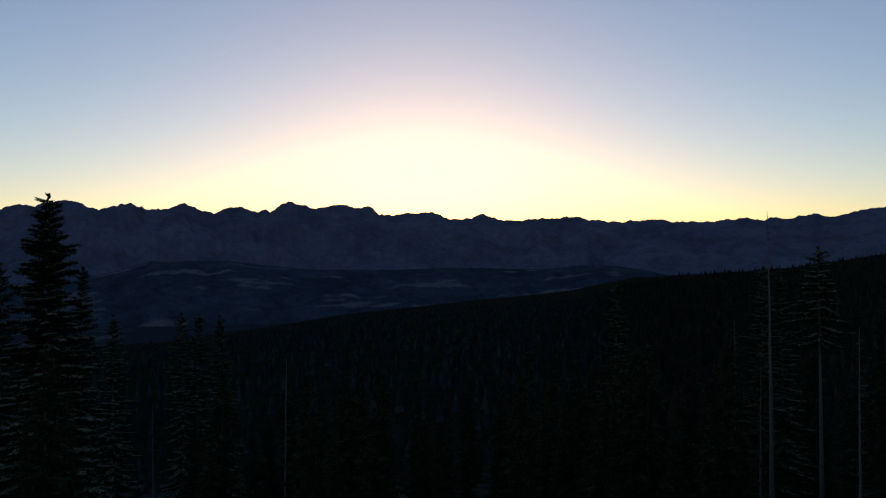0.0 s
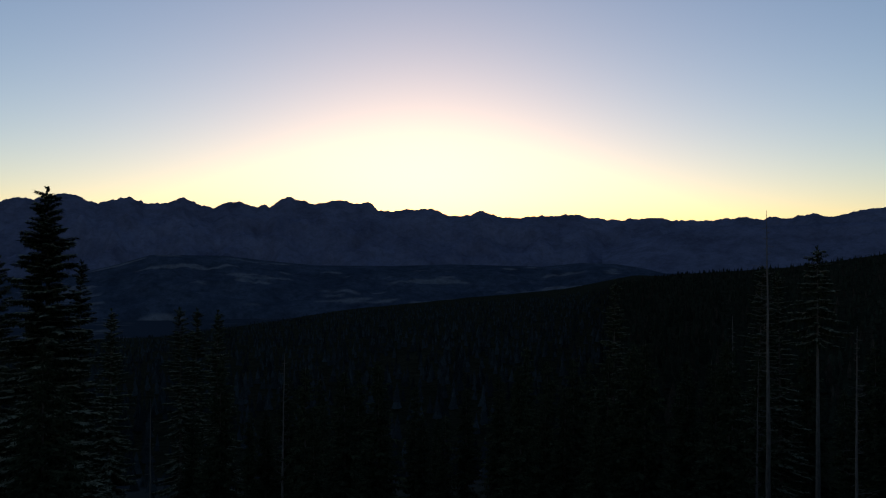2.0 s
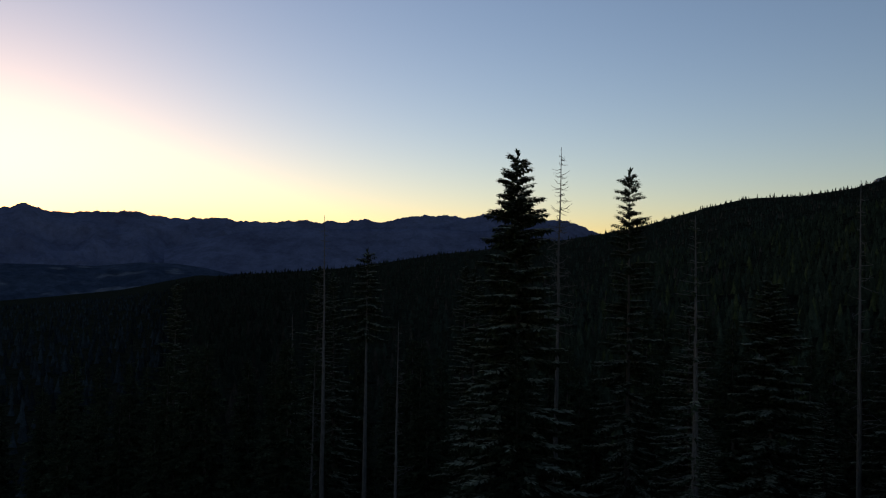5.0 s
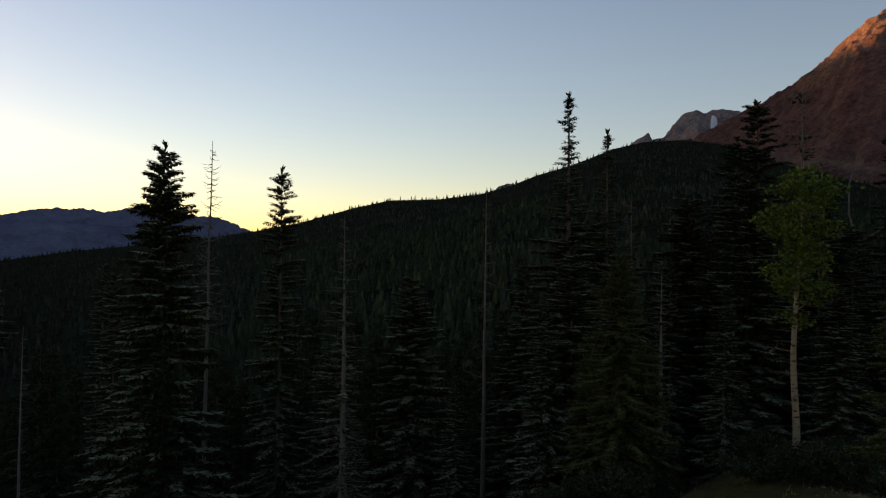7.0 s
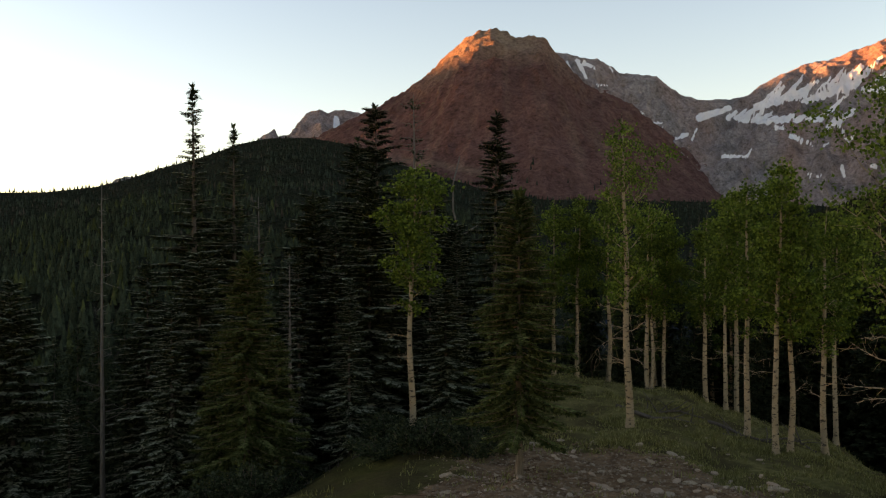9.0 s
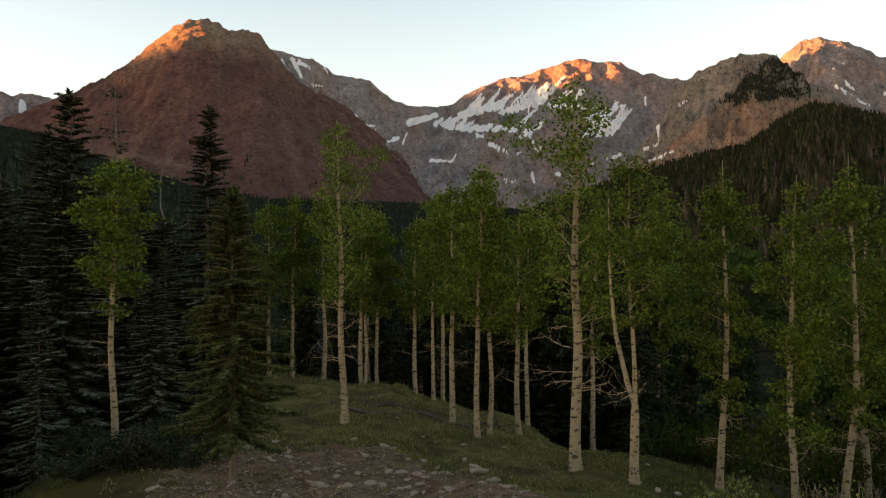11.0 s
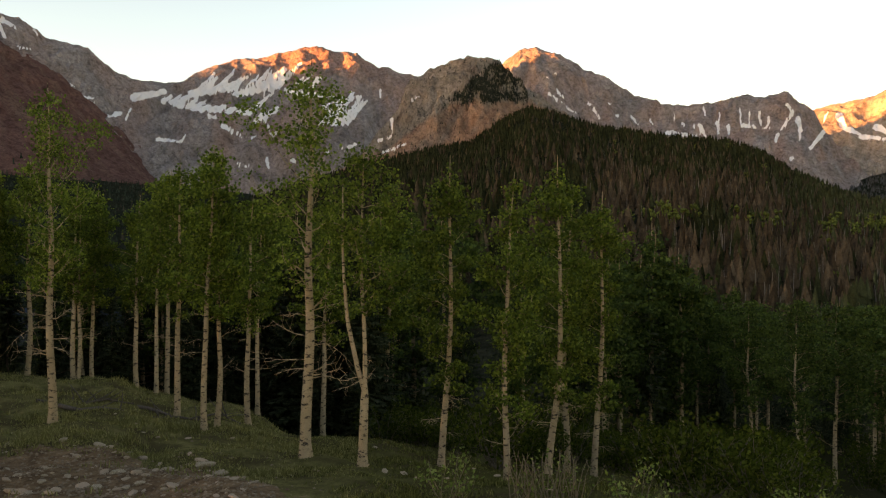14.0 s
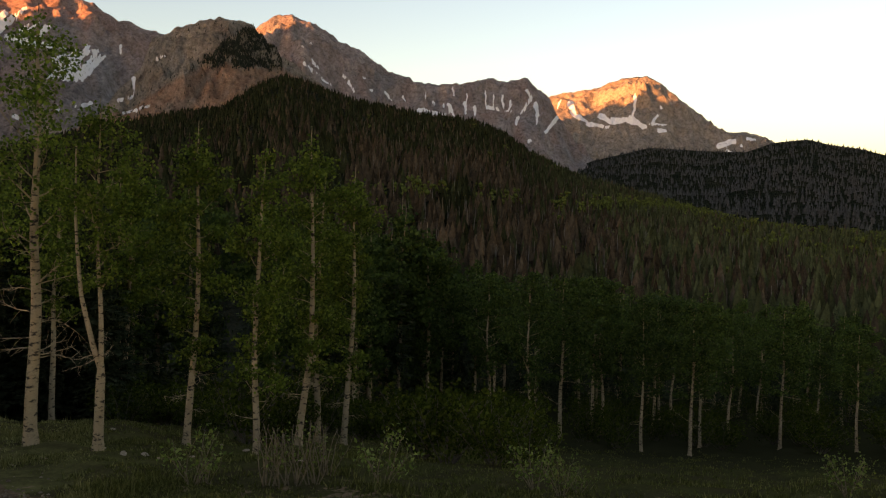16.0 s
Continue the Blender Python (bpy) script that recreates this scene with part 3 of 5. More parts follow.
def bare_brown(az, p):
    """Reddish bare earth below a slanting edge of the foothill, with rills."""
    below = float(np.interp(az, *BROWN)) - elevation(p) + 0.35 * noise.noise(Vector((az * 1.1, p.z * 0.02, 6)))
    rill = 0.75 + 0.5 * noise.noise(Vector((az * 1.6 + p.z * 0.05, p.z * 0.012, 2)))
    return max(0.0, min(1.0, smooth(-0.1, 0.25, below) * rill + 0.25 * noise.noise(Vector((az * 0.8 - p.z * 0.04, 0, 9)))))


foothill = Slope([(-55, 3.0), (-58.10, 4.85), (-60.41, 6.38), (-62.75, 9.22), (-63.53, 11.15), (-65.10, 12.14), (-65.89, 12.42), (-67.08, 12.85), (-68.67, 12.98), (-69.87, 12.69),
                  (-71.07, 11.44), (-72.67, 10.28), (-74.66, 8.92), (-77.02, 7.74), (-79.37, 6.54), (-83, 5)], 1100, 760, 0, 1.0, 0.2, 0.011, 9, 0.8, 1.5, -68.5, 0.9)
foothill.build("tan_foothill", M_TAN, "bare tan foothill with patches of dark spruce", cols=440, rows=150,
               surface=lambda az, v, p: (foot_snow(az, p), bare_brown(az, p)))


PEAK_CHUTES = [
    (-73.43, 10.45, -75.28, 9.04, 0.09), (-73.91, 10.70, -74.46, 10.13, 0.10), (-76.12, 9.82, -77.00, 8.66, 0.10), (-79.08, 8.69, -79.58, 8.22, 0.09),
    (-80.19, 8.59, -80.51, 8.19, 0.09), (-73.29, 11.50, -73.36, 11.43, 0.07), (-73.94, 11.82, -74.04, 11.71, 0.09), (-78.10, 8.80, -78.35, 8.63, 0.09),
    (-77.59, 9.66, -77.69, 9.62, 0.07), (-81.43, 7.58, -83.51, 7.24, 0.15), (-83.56, 7.98, -83.95, 7.19, 0.09), (-83.83, 9.09, -83.92, 8.55, 0.07),
    (-84.70, 8.08, -84.76, 7.39, 0.12), (-85.38, 7.89, -85.42, 7.37, 0.12)]
SADDLE_CHUTES = [
    (-86.08, 8.97, -86.20, 7.98, 0.07), (-86.27, 7.84, -88.07, 7.60, 0.11), (-87.28, 8.73, -87.34, 7.98, 0.09), (-87.86, 8.31, -87.92, 7.84, 0.09),
    (-88.98, 9.07, -89.35, 8.48, 0.11), (-89.35, 8.48, -88.66, 7.43, 0.11), (-89.59, 8.13, -89.85, 7.31, 0.15), (-89.73, 7.31, -89.74, 6.72, 0.09),
    (-91.25, 7.29, -90.35, 6.13, 0.15), (-89.26, 5.56, -89.58, 5.70, 0.15), (-88.44, 7.13, -88.28, 6.65, 0.10), (-81.84, 8.73, -81.92, 8.44, 0.09),
    (-83.20, 7.93, -83.30, 7.83, 0.10), (-82.47, 8.11, -82.57, 7.97, 0.10), (-84.81, 8.74, -84.84, 8.27, 0.06), (-86.66, 8.69, -86.72, 7.98, 0.06)]
peak_snow = Snow(PEAK_CHUTES + SADDLE_CHUTES, seed=3)


def peak_surface(az, v, p):
    return peak_snow(az, p), max(0.0, 0.2 + 0.5 * noise.noise(Vector((az, v * 4, 2))))


grey_peak = Slope([(-66, 9.0), (-68.29, 10.47), (-69.87, 12.20), (-70.66, 12.84), (-71.45, 13.37), (-72.65, 13.51), (-74.23, 12.97), (-75.82, 12.04), (-77.78, 11.17), (-78.76, 10.47),
                   (-79.34, 10.00), (-80.11, 9.98), (-80.88, 9.58), (-82.78, 9.29), (-84.28, 9.35), (-85.75, 9.71), (-86.30, 9.83), (-87.56, 9.55),
                   (-88.99, 9.84), (-89.69, 9.15), (-90.57, 8.45), (-91.10, 7.34), (-92.48, 5.4), (-95, 3)], 1650, 1050, 30, 1.2, 0.13, 0.008, 10, 0.4, 1.2, None, 0.8)
grey_peak.build("grey_peak", M_GREY, "grey rocky peak with thin snow chutes, sunlit shoulder", cols=600, rows=130, surface=peak_surface)


gold_snow = Snow([
    (-92.03, 8.10, -92.33, 7.33, 0.22), (-92.36, 7.33, -93.21, 6.92, 0.15), (-93.26, 6.76, -94.70, 6.55, 0.14), (-94.11, 7.30, -94.62, 7.02, 0.22),
    (-94.91, 6.94, -95.95, 7.04, 0.24), (-96.41, 8.68, -96.34, 7.33, 0.11), (-96.18, 7.03, -97.07, 6.56, 0.27), (-97.92, 7.33, -97.57, 6.73, 0.10),
    (-98.08, 6.31, -98.47, 6.26, 0.17), (-97.46, 6.73, -98.54, 6.66, 0.07), (-98.18, 7.80, -98.23, 7.66, 0.11), (-91.34, 8.34, -91.16, 7.81, 0.07),
    (-101.94, 5.25, -102.95, 5.58, 0.20), (-102.36, 4.93, -102.87, 4.74, 0.10), (-103.40, 5.26, -103.52, 5.26, 0.14), (-103.74, 5.69, -104.14, 5.61, 0.11),
    (-101.14, 4.46, -101.66, 4.36, 0.21), (-103.78, 4.53, -104.14, 4.48, 0.12)], seed=4)


def gold_surface(az, v, p):
    return gold_snow(az, p), 0.25


gold = Slope([(-86, 5), (-89.34, 7.49), (-90.10, 8.27), (-90.68, 8.58), (-92.03, 8.77), (-93.95, 9.21), (-95.46, 9.68), (-97.14, 9.99), (-98.47, 9.04), (-99.97, 7.82), (-101.64, 6.49),
              (-102.54, 6.22), (-104.30, 5.90), (-106.38, 5.07), (-109.70, 3.67), (-116, 2.5)], 2900, 2050, 46, 1.2, 0.13, 0.004, 11, 0.4, 1.2)
gold.build("golden_peak", M_GOLD, "distant pointed peak glowing gold above snowfields", cols=480, rows=120, surface=gold_surface)

dark_hill = Slope([(-84, 1.5), (-91.02, 3.23), (-93.71, 4.23), (-97.47, 5.13), (-101.15, 4.90), (-103.64, 4.81), (-105.35, 5.41), (-107.36, 5.59), (-108.68, 5.21), (-110.29, 4.96),
                   (-111.80, 4.52), (-118, 4.0), (-126, 3)], 1500, 640, -15, 1.1, 0.08, 0.006, 12)
dark_hill.build("dark_wooded_hill", M_HILL, "far dark hill thickly wooded with spruce", "hill", cols=220, rows=50)

def clearing(az, p):
    """A small bare brown patch in the wood below the foothill."""
    return math.exp(-((az + 68.7) / 0.8) ** 2 - ((elevation(p) - 6.2) / 0.45) ** 2)


forest_hill = Slope([(-50, 2.0), (-57.34, 4.44), (-60.42, 5.45), (-63.55, 6.2), (-65.92, 6.75), (-67.9, 7.05), (-69.2, 7.9), (-70.2, 8.65), (-72.0, 9.4), (-73.6, 9.15), (-75.8, 8.35), (-77.80, 7.85), (-81.66, 7.20),
                     (-85.41, 6.80), (-87.60, 5.91), (-89.39, 4.64), (-92.50, 3.10), (-95.74, 2.20), (-99.45, 1.10), (-103.09, 0.15), (-106.56, -0.33),
                     (-111.99, -0.61), (-122, -1.2)], ([-100, -88, -75], [520, 760, 820]), 110, -22, 1.0, 0.06, 0.012, 13)
forest_hill.build("forest_hill", M_HILL, "hillside wooded with green and dead brown spruce", "hill", cols=300, rows=60,
                  surface=lambda az, v, p: (0.0, clearing(az, p)))


# ---------- far woods ----------
def far_wood(name, slope, count, tone, label, seed, v0=0.0, v1=1.0, tall=(8, 13), keep=None, round_top=False, span=None):
    """Many small pointed or round trees on a slope, as one mesh."""
    rng = random.Random(seed)
    verts, faces, cols = [], [], []
    a0, a1 = span or (slope.az[0], slope.az[-1])
    made = 0
    while made < count:
        az, v = rng.uniform(a0, a1), v0 + (v1 - v0) * rng.random() ** 0.85
        if keep and rng.random() > keep(az, v):
            count -= 0.25
            continue
        p = slope.place(az, v)
        h = rng.uniform(*tall) * (0.75 + 0.5 * rng.random()) * (1 - 0.3 * v)
        c = (*tone(az, v, rng), 1)
        made += 1
        if round_top:
            for _ in range(11):
                o = Vector((rng.gauss(0, 0.12), rng.gauss(0, 0.12), rng.uniform(0.4, 0.95))) * h
                s = h * rng.uniform(0.06, 0.11)
                b = len(verts)
                ring = [Vector((math.cos(t), math.sin(t), rng.uniform(-0.3, 0.3))) * s * rng.uniform(0.7, 1.2) for t in (0, 1.26, 2.51, 3.77, 5.03)]
                verts.extend(p + o + q for q in ring)
                verts.append(p + o + Vector((0, 0, s * rng.uniform(0.8, 1.2))))
                verts.append(p + o - Vector((0, 0, s)))
                for i in range(5):
                    faces.append((b + i, b + (i + 1) % 5, b + 5))
                    faces.append((b + (i + 1) % 5, b + i, b + 6))
                cols.extend([c] * 7)
            continue
        w = h * rng.uniform(0.17, 0.26)
        tiers = 3
        turn = rng.random() * 6.28
        for k in range(tiers):
            f0, f1 = 0.06 + 0.80 * k / tiers, min(1.0, 0.42 + 0.62 * (k + 1) / tiers)
            rr = w * (1 - 0.82 * k / tiers)
            b = len(verts)
            m = 6
            for i in range(m):
                t = turn + k * 0.7 + 6.283 * i / m
                q = rr * rng.uniform(0.65, 1.25)
                verts.append(p + Vector((math.cos(t) * q, math.sin(t) * q, h * (f0 + rng.uniform(-0.04, 0.05)))))
            verts.append(p + Vector((rng.uniform(-.02, .02) * h, rng.uniform(-.02, .02) * h, h * f1)))
            for i in range(m):
                faces.append((b + i, b + (i + 1) % m, b + m))
            cols.extend([c] * (m + 1))
    me = mesh_from(name, verts, faces, M_TREES)
    paint(me, cols)
    return tagged(new(name, me), label, "woods", kind="stuff")


def jitter(c, rng, k=0.3):
    f = 1 + rng.uniform(-k, k)
    return tuple(x * f for x in c)


BAND = ([-116, -112, -108, -103, -98.7, -91.9, -87.9, -77.6], [-0.7, -0.5, -0.15, 0.25, 0.8, 0.35, 0.55, 1.3])


def aspen_band(az, v):
    """Where pale aspens stand across the hillside."""
    e = elevation(forest_hill.place(az, v))
    patchy = smooth(-0.35, 0.25, noise.noise(Vector((az * 0.45, 0, 1))) + 0.9 * smooth(-93, -97, az))
    low = 0.22 * smooth(-99, -106, az) * smooth(-3.4, -2.2, e) * smooth(0.15, -0.05, noise.noise(Vector((az * 0.5, e, 8))))
    return min(1.0, math.exp(-((e - float(np.interp(az, *BAND))) / 0.36) ** 2) * patchy * (1 - smooth(-80, -76, az)) + low)


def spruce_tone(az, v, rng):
    # Tone halves towards the sunset: the darkness of backlit trees put into colour.
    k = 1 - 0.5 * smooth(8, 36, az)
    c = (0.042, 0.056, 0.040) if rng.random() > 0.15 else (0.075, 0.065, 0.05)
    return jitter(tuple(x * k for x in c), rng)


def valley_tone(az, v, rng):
    # The valley's blue haze is put into the trees' tone.
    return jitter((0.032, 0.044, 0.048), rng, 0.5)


def mixed_tone(az, v, rng):
    g = noise.noise(Vector((az * 0.22, v * 6, 3)))
    brown = (1 - smooth(0.3, 0.62, v)) * (1 - 0.65 * smooth(-92, -101, az)) * (0.3 + 0.7 * smooth(-68, -79, az))
    if rng.random() < 0.15 + 0.65 * brown and g < 0.3:
        return jitter((0.088, 0.064, 0.043), rng, 0.4)
    k = 0.7 + 0.9 * smooth(-84, -100, az)
    return jitter((0.050 * k, 0.056 * k, 0.027 * k), rng, 0.4)


def dead_poles(name, slope, count, span, label, seed):
    """Bleached dead trunks that stand among the hillside's trees."""
    rng = random.Random(seed)
    verts, faces = [], []
    for _ in range(count):
        az, v = rng.uniform(*span), 0.04 + 0.6 * rng.random() ** 1.4
        p = slope.place(az, v)
        h, w = rng.uniform(4.5, 8.0), rng.uniform(0.10, 0.20)
        lean = Vector((rng.gauss(0, 0.25), rng.gauss(0, 0.25), h))
        b = len(verts)
        verts.extend(p + Vector((math.cos(t) * w, math.sin(t) * w, 0)) for t in (0, 2.09, 4.19))
        verts.extend(p + lean + Vector((math.cos(t), math.sin(t), 0)) * w * 0.3 for t in (0, 2.09, 4.19))
        faces.extend(((b, b + 1, b + 4, b + 3), (b + 1, b + 2, b + 5, b + 4), (b + 2, b, b + 3, b + 5)))
    return tagged(new(name, mesh_from(name, verts, faces, M_DEAD)), label, "woods", kind="stuff")


dead_poles("hill_dead_trunks", forest_hill, 900, (-108, -76), "bleached dead trunks among the hillside's spruces", 14)
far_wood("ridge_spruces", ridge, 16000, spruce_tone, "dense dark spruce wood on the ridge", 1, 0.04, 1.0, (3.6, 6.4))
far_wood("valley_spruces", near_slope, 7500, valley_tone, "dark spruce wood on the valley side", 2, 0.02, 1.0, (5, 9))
far_wood("hill_spruces", forest_hill, 22000, mixed_tone, "green and dead brown spruces on the hillside", 3, 0.05, 1.0, (5.5, 9),
         keep=lambda az, v: (1 - 0.97 * aspen_band(az, v)) * (1 - 0.95 * clearing(az, forest_hill.place(az, v))))
far_wood("hill_aspens", forest_hill, 6000, lambda az, v, rng: jitter((0.125, 0.15, 0.04), rng), "band of pale green aspens on the hillside", 4, 0.05, 0.95, (5.5, 8),
         keep=lambda az, v: aspen_band(az, v) + 0.003, round_top=True)
far_wood("shoulder_spruces", shoulder, 7000, lambda az, v, rng: jitter((0.044, 0.058, 0.036) if rng.random() > 0.12 else (0.07, 0.085, 0.035), rng), "spruce wood on the nearer shoulder", 9, 0.04, 1.0, (5, 9))
# Haze over the far hill is put into this lifted grey tone.
far_wood("dark_hill_spruces", dark_hill, 7500, lambda az, v, rng: jitter((0.082, 0.085, 0.085), rng, 0.12), "spruce wood on the far dark hill", 5, 0.05, 1.0, (6, 9))
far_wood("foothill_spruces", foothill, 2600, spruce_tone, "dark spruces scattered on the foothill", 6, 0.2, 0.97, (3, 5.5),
         keep=lambda az, v: min(1.0, 0.05 + 0.9 * smooth(8.2, 7.2, elevation(foothill.place(az, v))) * smooth(-0.1, 0.4, noise.noise(Vector((az * 0.9, v * 6, 4)))) + 0.10 * smooth(-67, -63, az)))


def crest_stand(az, v):
    """A wedge of spruce that narrows up to the foothill's crest."""
    e = elevation(foothill.place(az, v)) + 0.3 * noise.noise(Vector((az * 1.5, v * 9, 7)))
    left = float(np.interp(e, [9.9, 12.4, 12.9], [-66.2, -69.2, -70.2]))
    right = float(np.interp(e, [9.9, 11.4, 12.9], [-72.2, -71.8, -70.4]))
    if not right < az < left:
        return 0.02
    return smooth(9.6, 10.2, e) * smooth(12.8, 12.2, e) * smooth(0.0, 0.5, left - az) * smooth(0.0, 0.3, az - right)


far_wood("foothill_crest_spruces", foothill, 7000, lambda az, v, rng: jitter((0.048, 0.053, 0.038), rng, 0.35), "dark stand of spruce under the foothill's crest", 8, 0.45, 0.985, (4.0, 6.5),
         span=(-72.6, -65.8), keep=crest_stand)
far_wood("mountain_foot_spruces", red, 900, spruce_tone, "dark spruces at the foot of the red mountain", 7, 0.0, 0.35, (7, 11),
         keep=lambda az, v: 1.0 if v < 0.16 + 0.05 * math.sin(az * 2) else 0.03)


# ---------- near trees ----------
def tube(verts, faces, path, radii, sides=6):
    """A bent tapering tube along a path, appended to the lists."""
    b = len(verts)
    for i, (p, r) in enumerate(zip(path, radii)):
        d = (path[min(i + 1, len(path) - 1)] - path[max(i - 1, 0)]).normalized()
        u = d.orthogonal().normalized()
        w = d.cross(u)
        for s in range(sides):
            t = 6.28318 * s / sides
            verts.append(p + (u * math.cos(t) + w * math.sin(t)) * r)
    n = len(path)
    for i in range(n - 1):
        for s in range(sides):
            k = (s + 1) % sides
            faces.append((b + i * sides + s, b + i * sides + k, b + (i + 1) * sides + k, b + (i + 1) * sides + s))
    faces.append(tuple(b + (n - 1) * sides + s for s in range(sides)))


def leaf(verts, faces, p, d, n, length, width):
    """A pointed leaf or spray from p along d."""
    side = d.cross(n).normalized() * width * 0.5
    b = len(verts)
    verts.extend((p, p + d * length * 0.45 + side, p + d * length, p + d * length * 0.45 - side))
    faces.append((b, b + 1, b + 2, b + 3))


def rand_dir(rng):
    z = rng.uniform(-1, 1)
    t = rng.uniform(0, 6.28318)
    s = math.sqrt(1 - z * z)
    return Vector((s * math.cos(t), s * math.sin(t), z))


def conifer(name, label, seed, height=16.0, radius=1.9, clear=0.08, thick=0.17, density=1.0, sparse_top=0.0, needles=None, bark=None, ragged=0.3, group="spruces", bare=0.0, coarse=1.0, step=1.0, tips=None, taper=0.68):
    """A spruce: trunk, bare branch stubs and a crown of drooping sprays."""
    rng = random.Random(seed)
    root = tagged(new(name), label, "tree", group)
    lean = Vector((rng.uniform(-1, 1), rng.uniform(-1, 1), 0)) * 0.012 * height
    axis = lambda f: Vector((lean.x * f * f, lean.y * f * f, height * f))
    tv, tf = [], []
    tube(tv, tf, [axis(f) for f in np.linspace(0, 1, 14)], [thick * (1 - 0.95 * f) * (1.25 if f < 0.03 else 1) for f in np.linspace(0, 1, 14)], 8)
    part("trunk", mesh_from("trunk", tv, tf, bark or M_BARK, True), root)
    cv, cf, bv, bf, nv, nf = [], [], [], [], [], []
    z = clear * height
    while z < height * 0.985:
        f = z / height
        g = (f - clear) / (1 - clear)
        env = radius * (1 - g) ** taper * min(1.0, 0.72 + g * 2.0) + 0.16
        thin = 1.0
        if sparse_top and f > sparse_top:
            env *= 0.6
            thin = 0.55
        phase = rng.uniform(0, 6.28318)
        whorl = rng.randint(5, 7)
        for k in range(whorl):
            if rng.random() < ragged * 0.6:
                continue
            t = phase + 6.28318 * k / whorl + rng.uniform(-0.35, 0.35)
            out = Vector((math.cos(t), math.sin(t), 0))
            across = Vector((-out.y, out.x, 0))
            ln = env * rng.uniform(0.42, 1.2)
            p0 = axis(f + rng.uniform(-0.006, 0.006))
            droop = -0.34 * (1 - g) + 0.4 * g * g + rng.uniform(-0.1, 0.1)
            mid = p0 + out * ln * 0.55 + Vector((0, 0, droop * ln * 0.62))
            tip = p0 + out * ln + Vector((0, 0, droop * ln * 0.82))
            if coarse < 1.4 or rng.random() < 0.2:
                tube(bv, bf, [p0, mid, tip], [0.022 * (1.2 - g), 0.013, 0.004], 3)
            if rng.random() < bare:
                continue
            # flat sprays to both sides of the bough, coloured lit above and shaded below
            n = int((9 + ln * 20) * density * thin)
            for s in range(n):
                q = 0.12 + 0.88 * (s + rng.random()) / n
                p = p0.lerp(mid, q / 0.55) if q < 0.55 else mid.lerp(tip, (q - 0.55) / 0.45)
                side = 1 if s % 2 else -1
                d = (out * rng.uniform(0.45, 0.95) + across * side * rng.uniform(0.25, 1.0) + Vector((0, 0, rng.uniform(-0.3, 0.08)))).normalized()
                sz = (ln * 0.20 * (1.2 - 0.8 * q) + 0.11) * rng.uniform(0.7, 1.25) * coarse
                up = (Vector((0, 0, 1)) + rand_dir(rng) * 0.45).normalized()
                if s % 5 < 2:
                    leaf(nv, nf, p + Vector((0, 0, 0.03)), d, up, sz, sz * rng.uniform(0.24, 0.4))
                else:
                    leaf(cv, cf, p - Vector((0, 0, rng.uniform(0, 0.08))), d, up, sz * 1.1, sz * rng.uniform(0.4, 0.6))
                if s % 3 == 0:
                    hang = (out * rng.uniform(-0.1, 0.5) + across * rng.uniform(-0.6, 0.6) + Vector((0, 0, -1))).normalized()
                    leaf(cv, cf, p, hang, rand_dir(rng), sz * 0.9, sz * 0.4)
        z += rng.uniform(0.24, 0.40) * (1 - 0.35 * g) * (1 if density > 0.6 else 1.3) * step
    for s in range(int(14 * density)):
        d = (Vector((0, 0, 1)) + rand_dir(rng) * 0.7).normalized()
        leaf(cv, cf, axis(rng.uniform(0.95, 0.995)), d, rand_dir(rng), 0.25, 0.09)
    tagged(part("branchwork", mesh_from("branchwork", bv, bf, bark or M_BARK), root), kind="stuff")
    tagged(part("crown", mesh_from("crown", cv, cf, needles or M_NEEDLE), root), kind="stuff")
    tagged(part("new_growth", mesh_from("new_growth", nv, nf, tips or M_NEEDLE_LIT), root, "upper bough sprays, coloured as if lit on the nearer trees"), kind="stuff")
    return root


def snag(name, label, seed, height=15.0, thick=0.13, twigs=70, top=0.35):
    """A dead standing trunk with short broken branches."""
    rng = random.Random(seed)
    root = tagged(new(name), label, "dead tree", "dead trees")
    bend = Vector((rng.uniform(-1, 1), rng.uniform(-1, 1), 0)) * 0.02 * height
    axis = lambda f: Vector((bend.x * f * f, bend.y * f, height * f)) + Vector((noise.noise(Vector((f * 6, seed, 0))), noise.noise(Vector((f * 6, seed, 4))), 0)) * 0.05
    tv, tf = [], []
    tube(tv, tf, [axis(f) for f in np.linspace(0, 1, 20)], [thick * (1 - 0.93 * f) for f in np.linspace(0, 1, 20)], 8)
    part("trunk", mesh_from("trunk", tv, tf, M_DEAD, True), root)
    bv, bf = [], []
    for _ in range(twigs):
        f = rng.uniform(top, 0.98)
        t = rng.uniform(0, 6.28318)
        ln = rng.uniform(0.12, 0.75) * (1.1 - f) * 2.0 + 0.1
        p = axis(f)
        out = Vector((math.cos(t), math.sin(t), rng.uniform(-0.35, 0.5)))
        mid = p + out * ln * 0.5 + Vector((0, 0, -0.04))
        tip = p + out * ln + rand_dir(rng) * 0.1
        tube(bv, bf, [p, mid, tip], [0.016, 0.011, 0.004], 3)
        if ln > 0.4:
            for _ in range(3):
                q = mid.lerp(tip, rng.random())
                tube(bv, bf, [q, q + rand_dir(rng) * 0.22], [0.007, 0.003], 3)
    tagged(part("branchwork", mesh_from("branchwork", bv, bf, M_DEAD), root), kind="stuff")
    return root


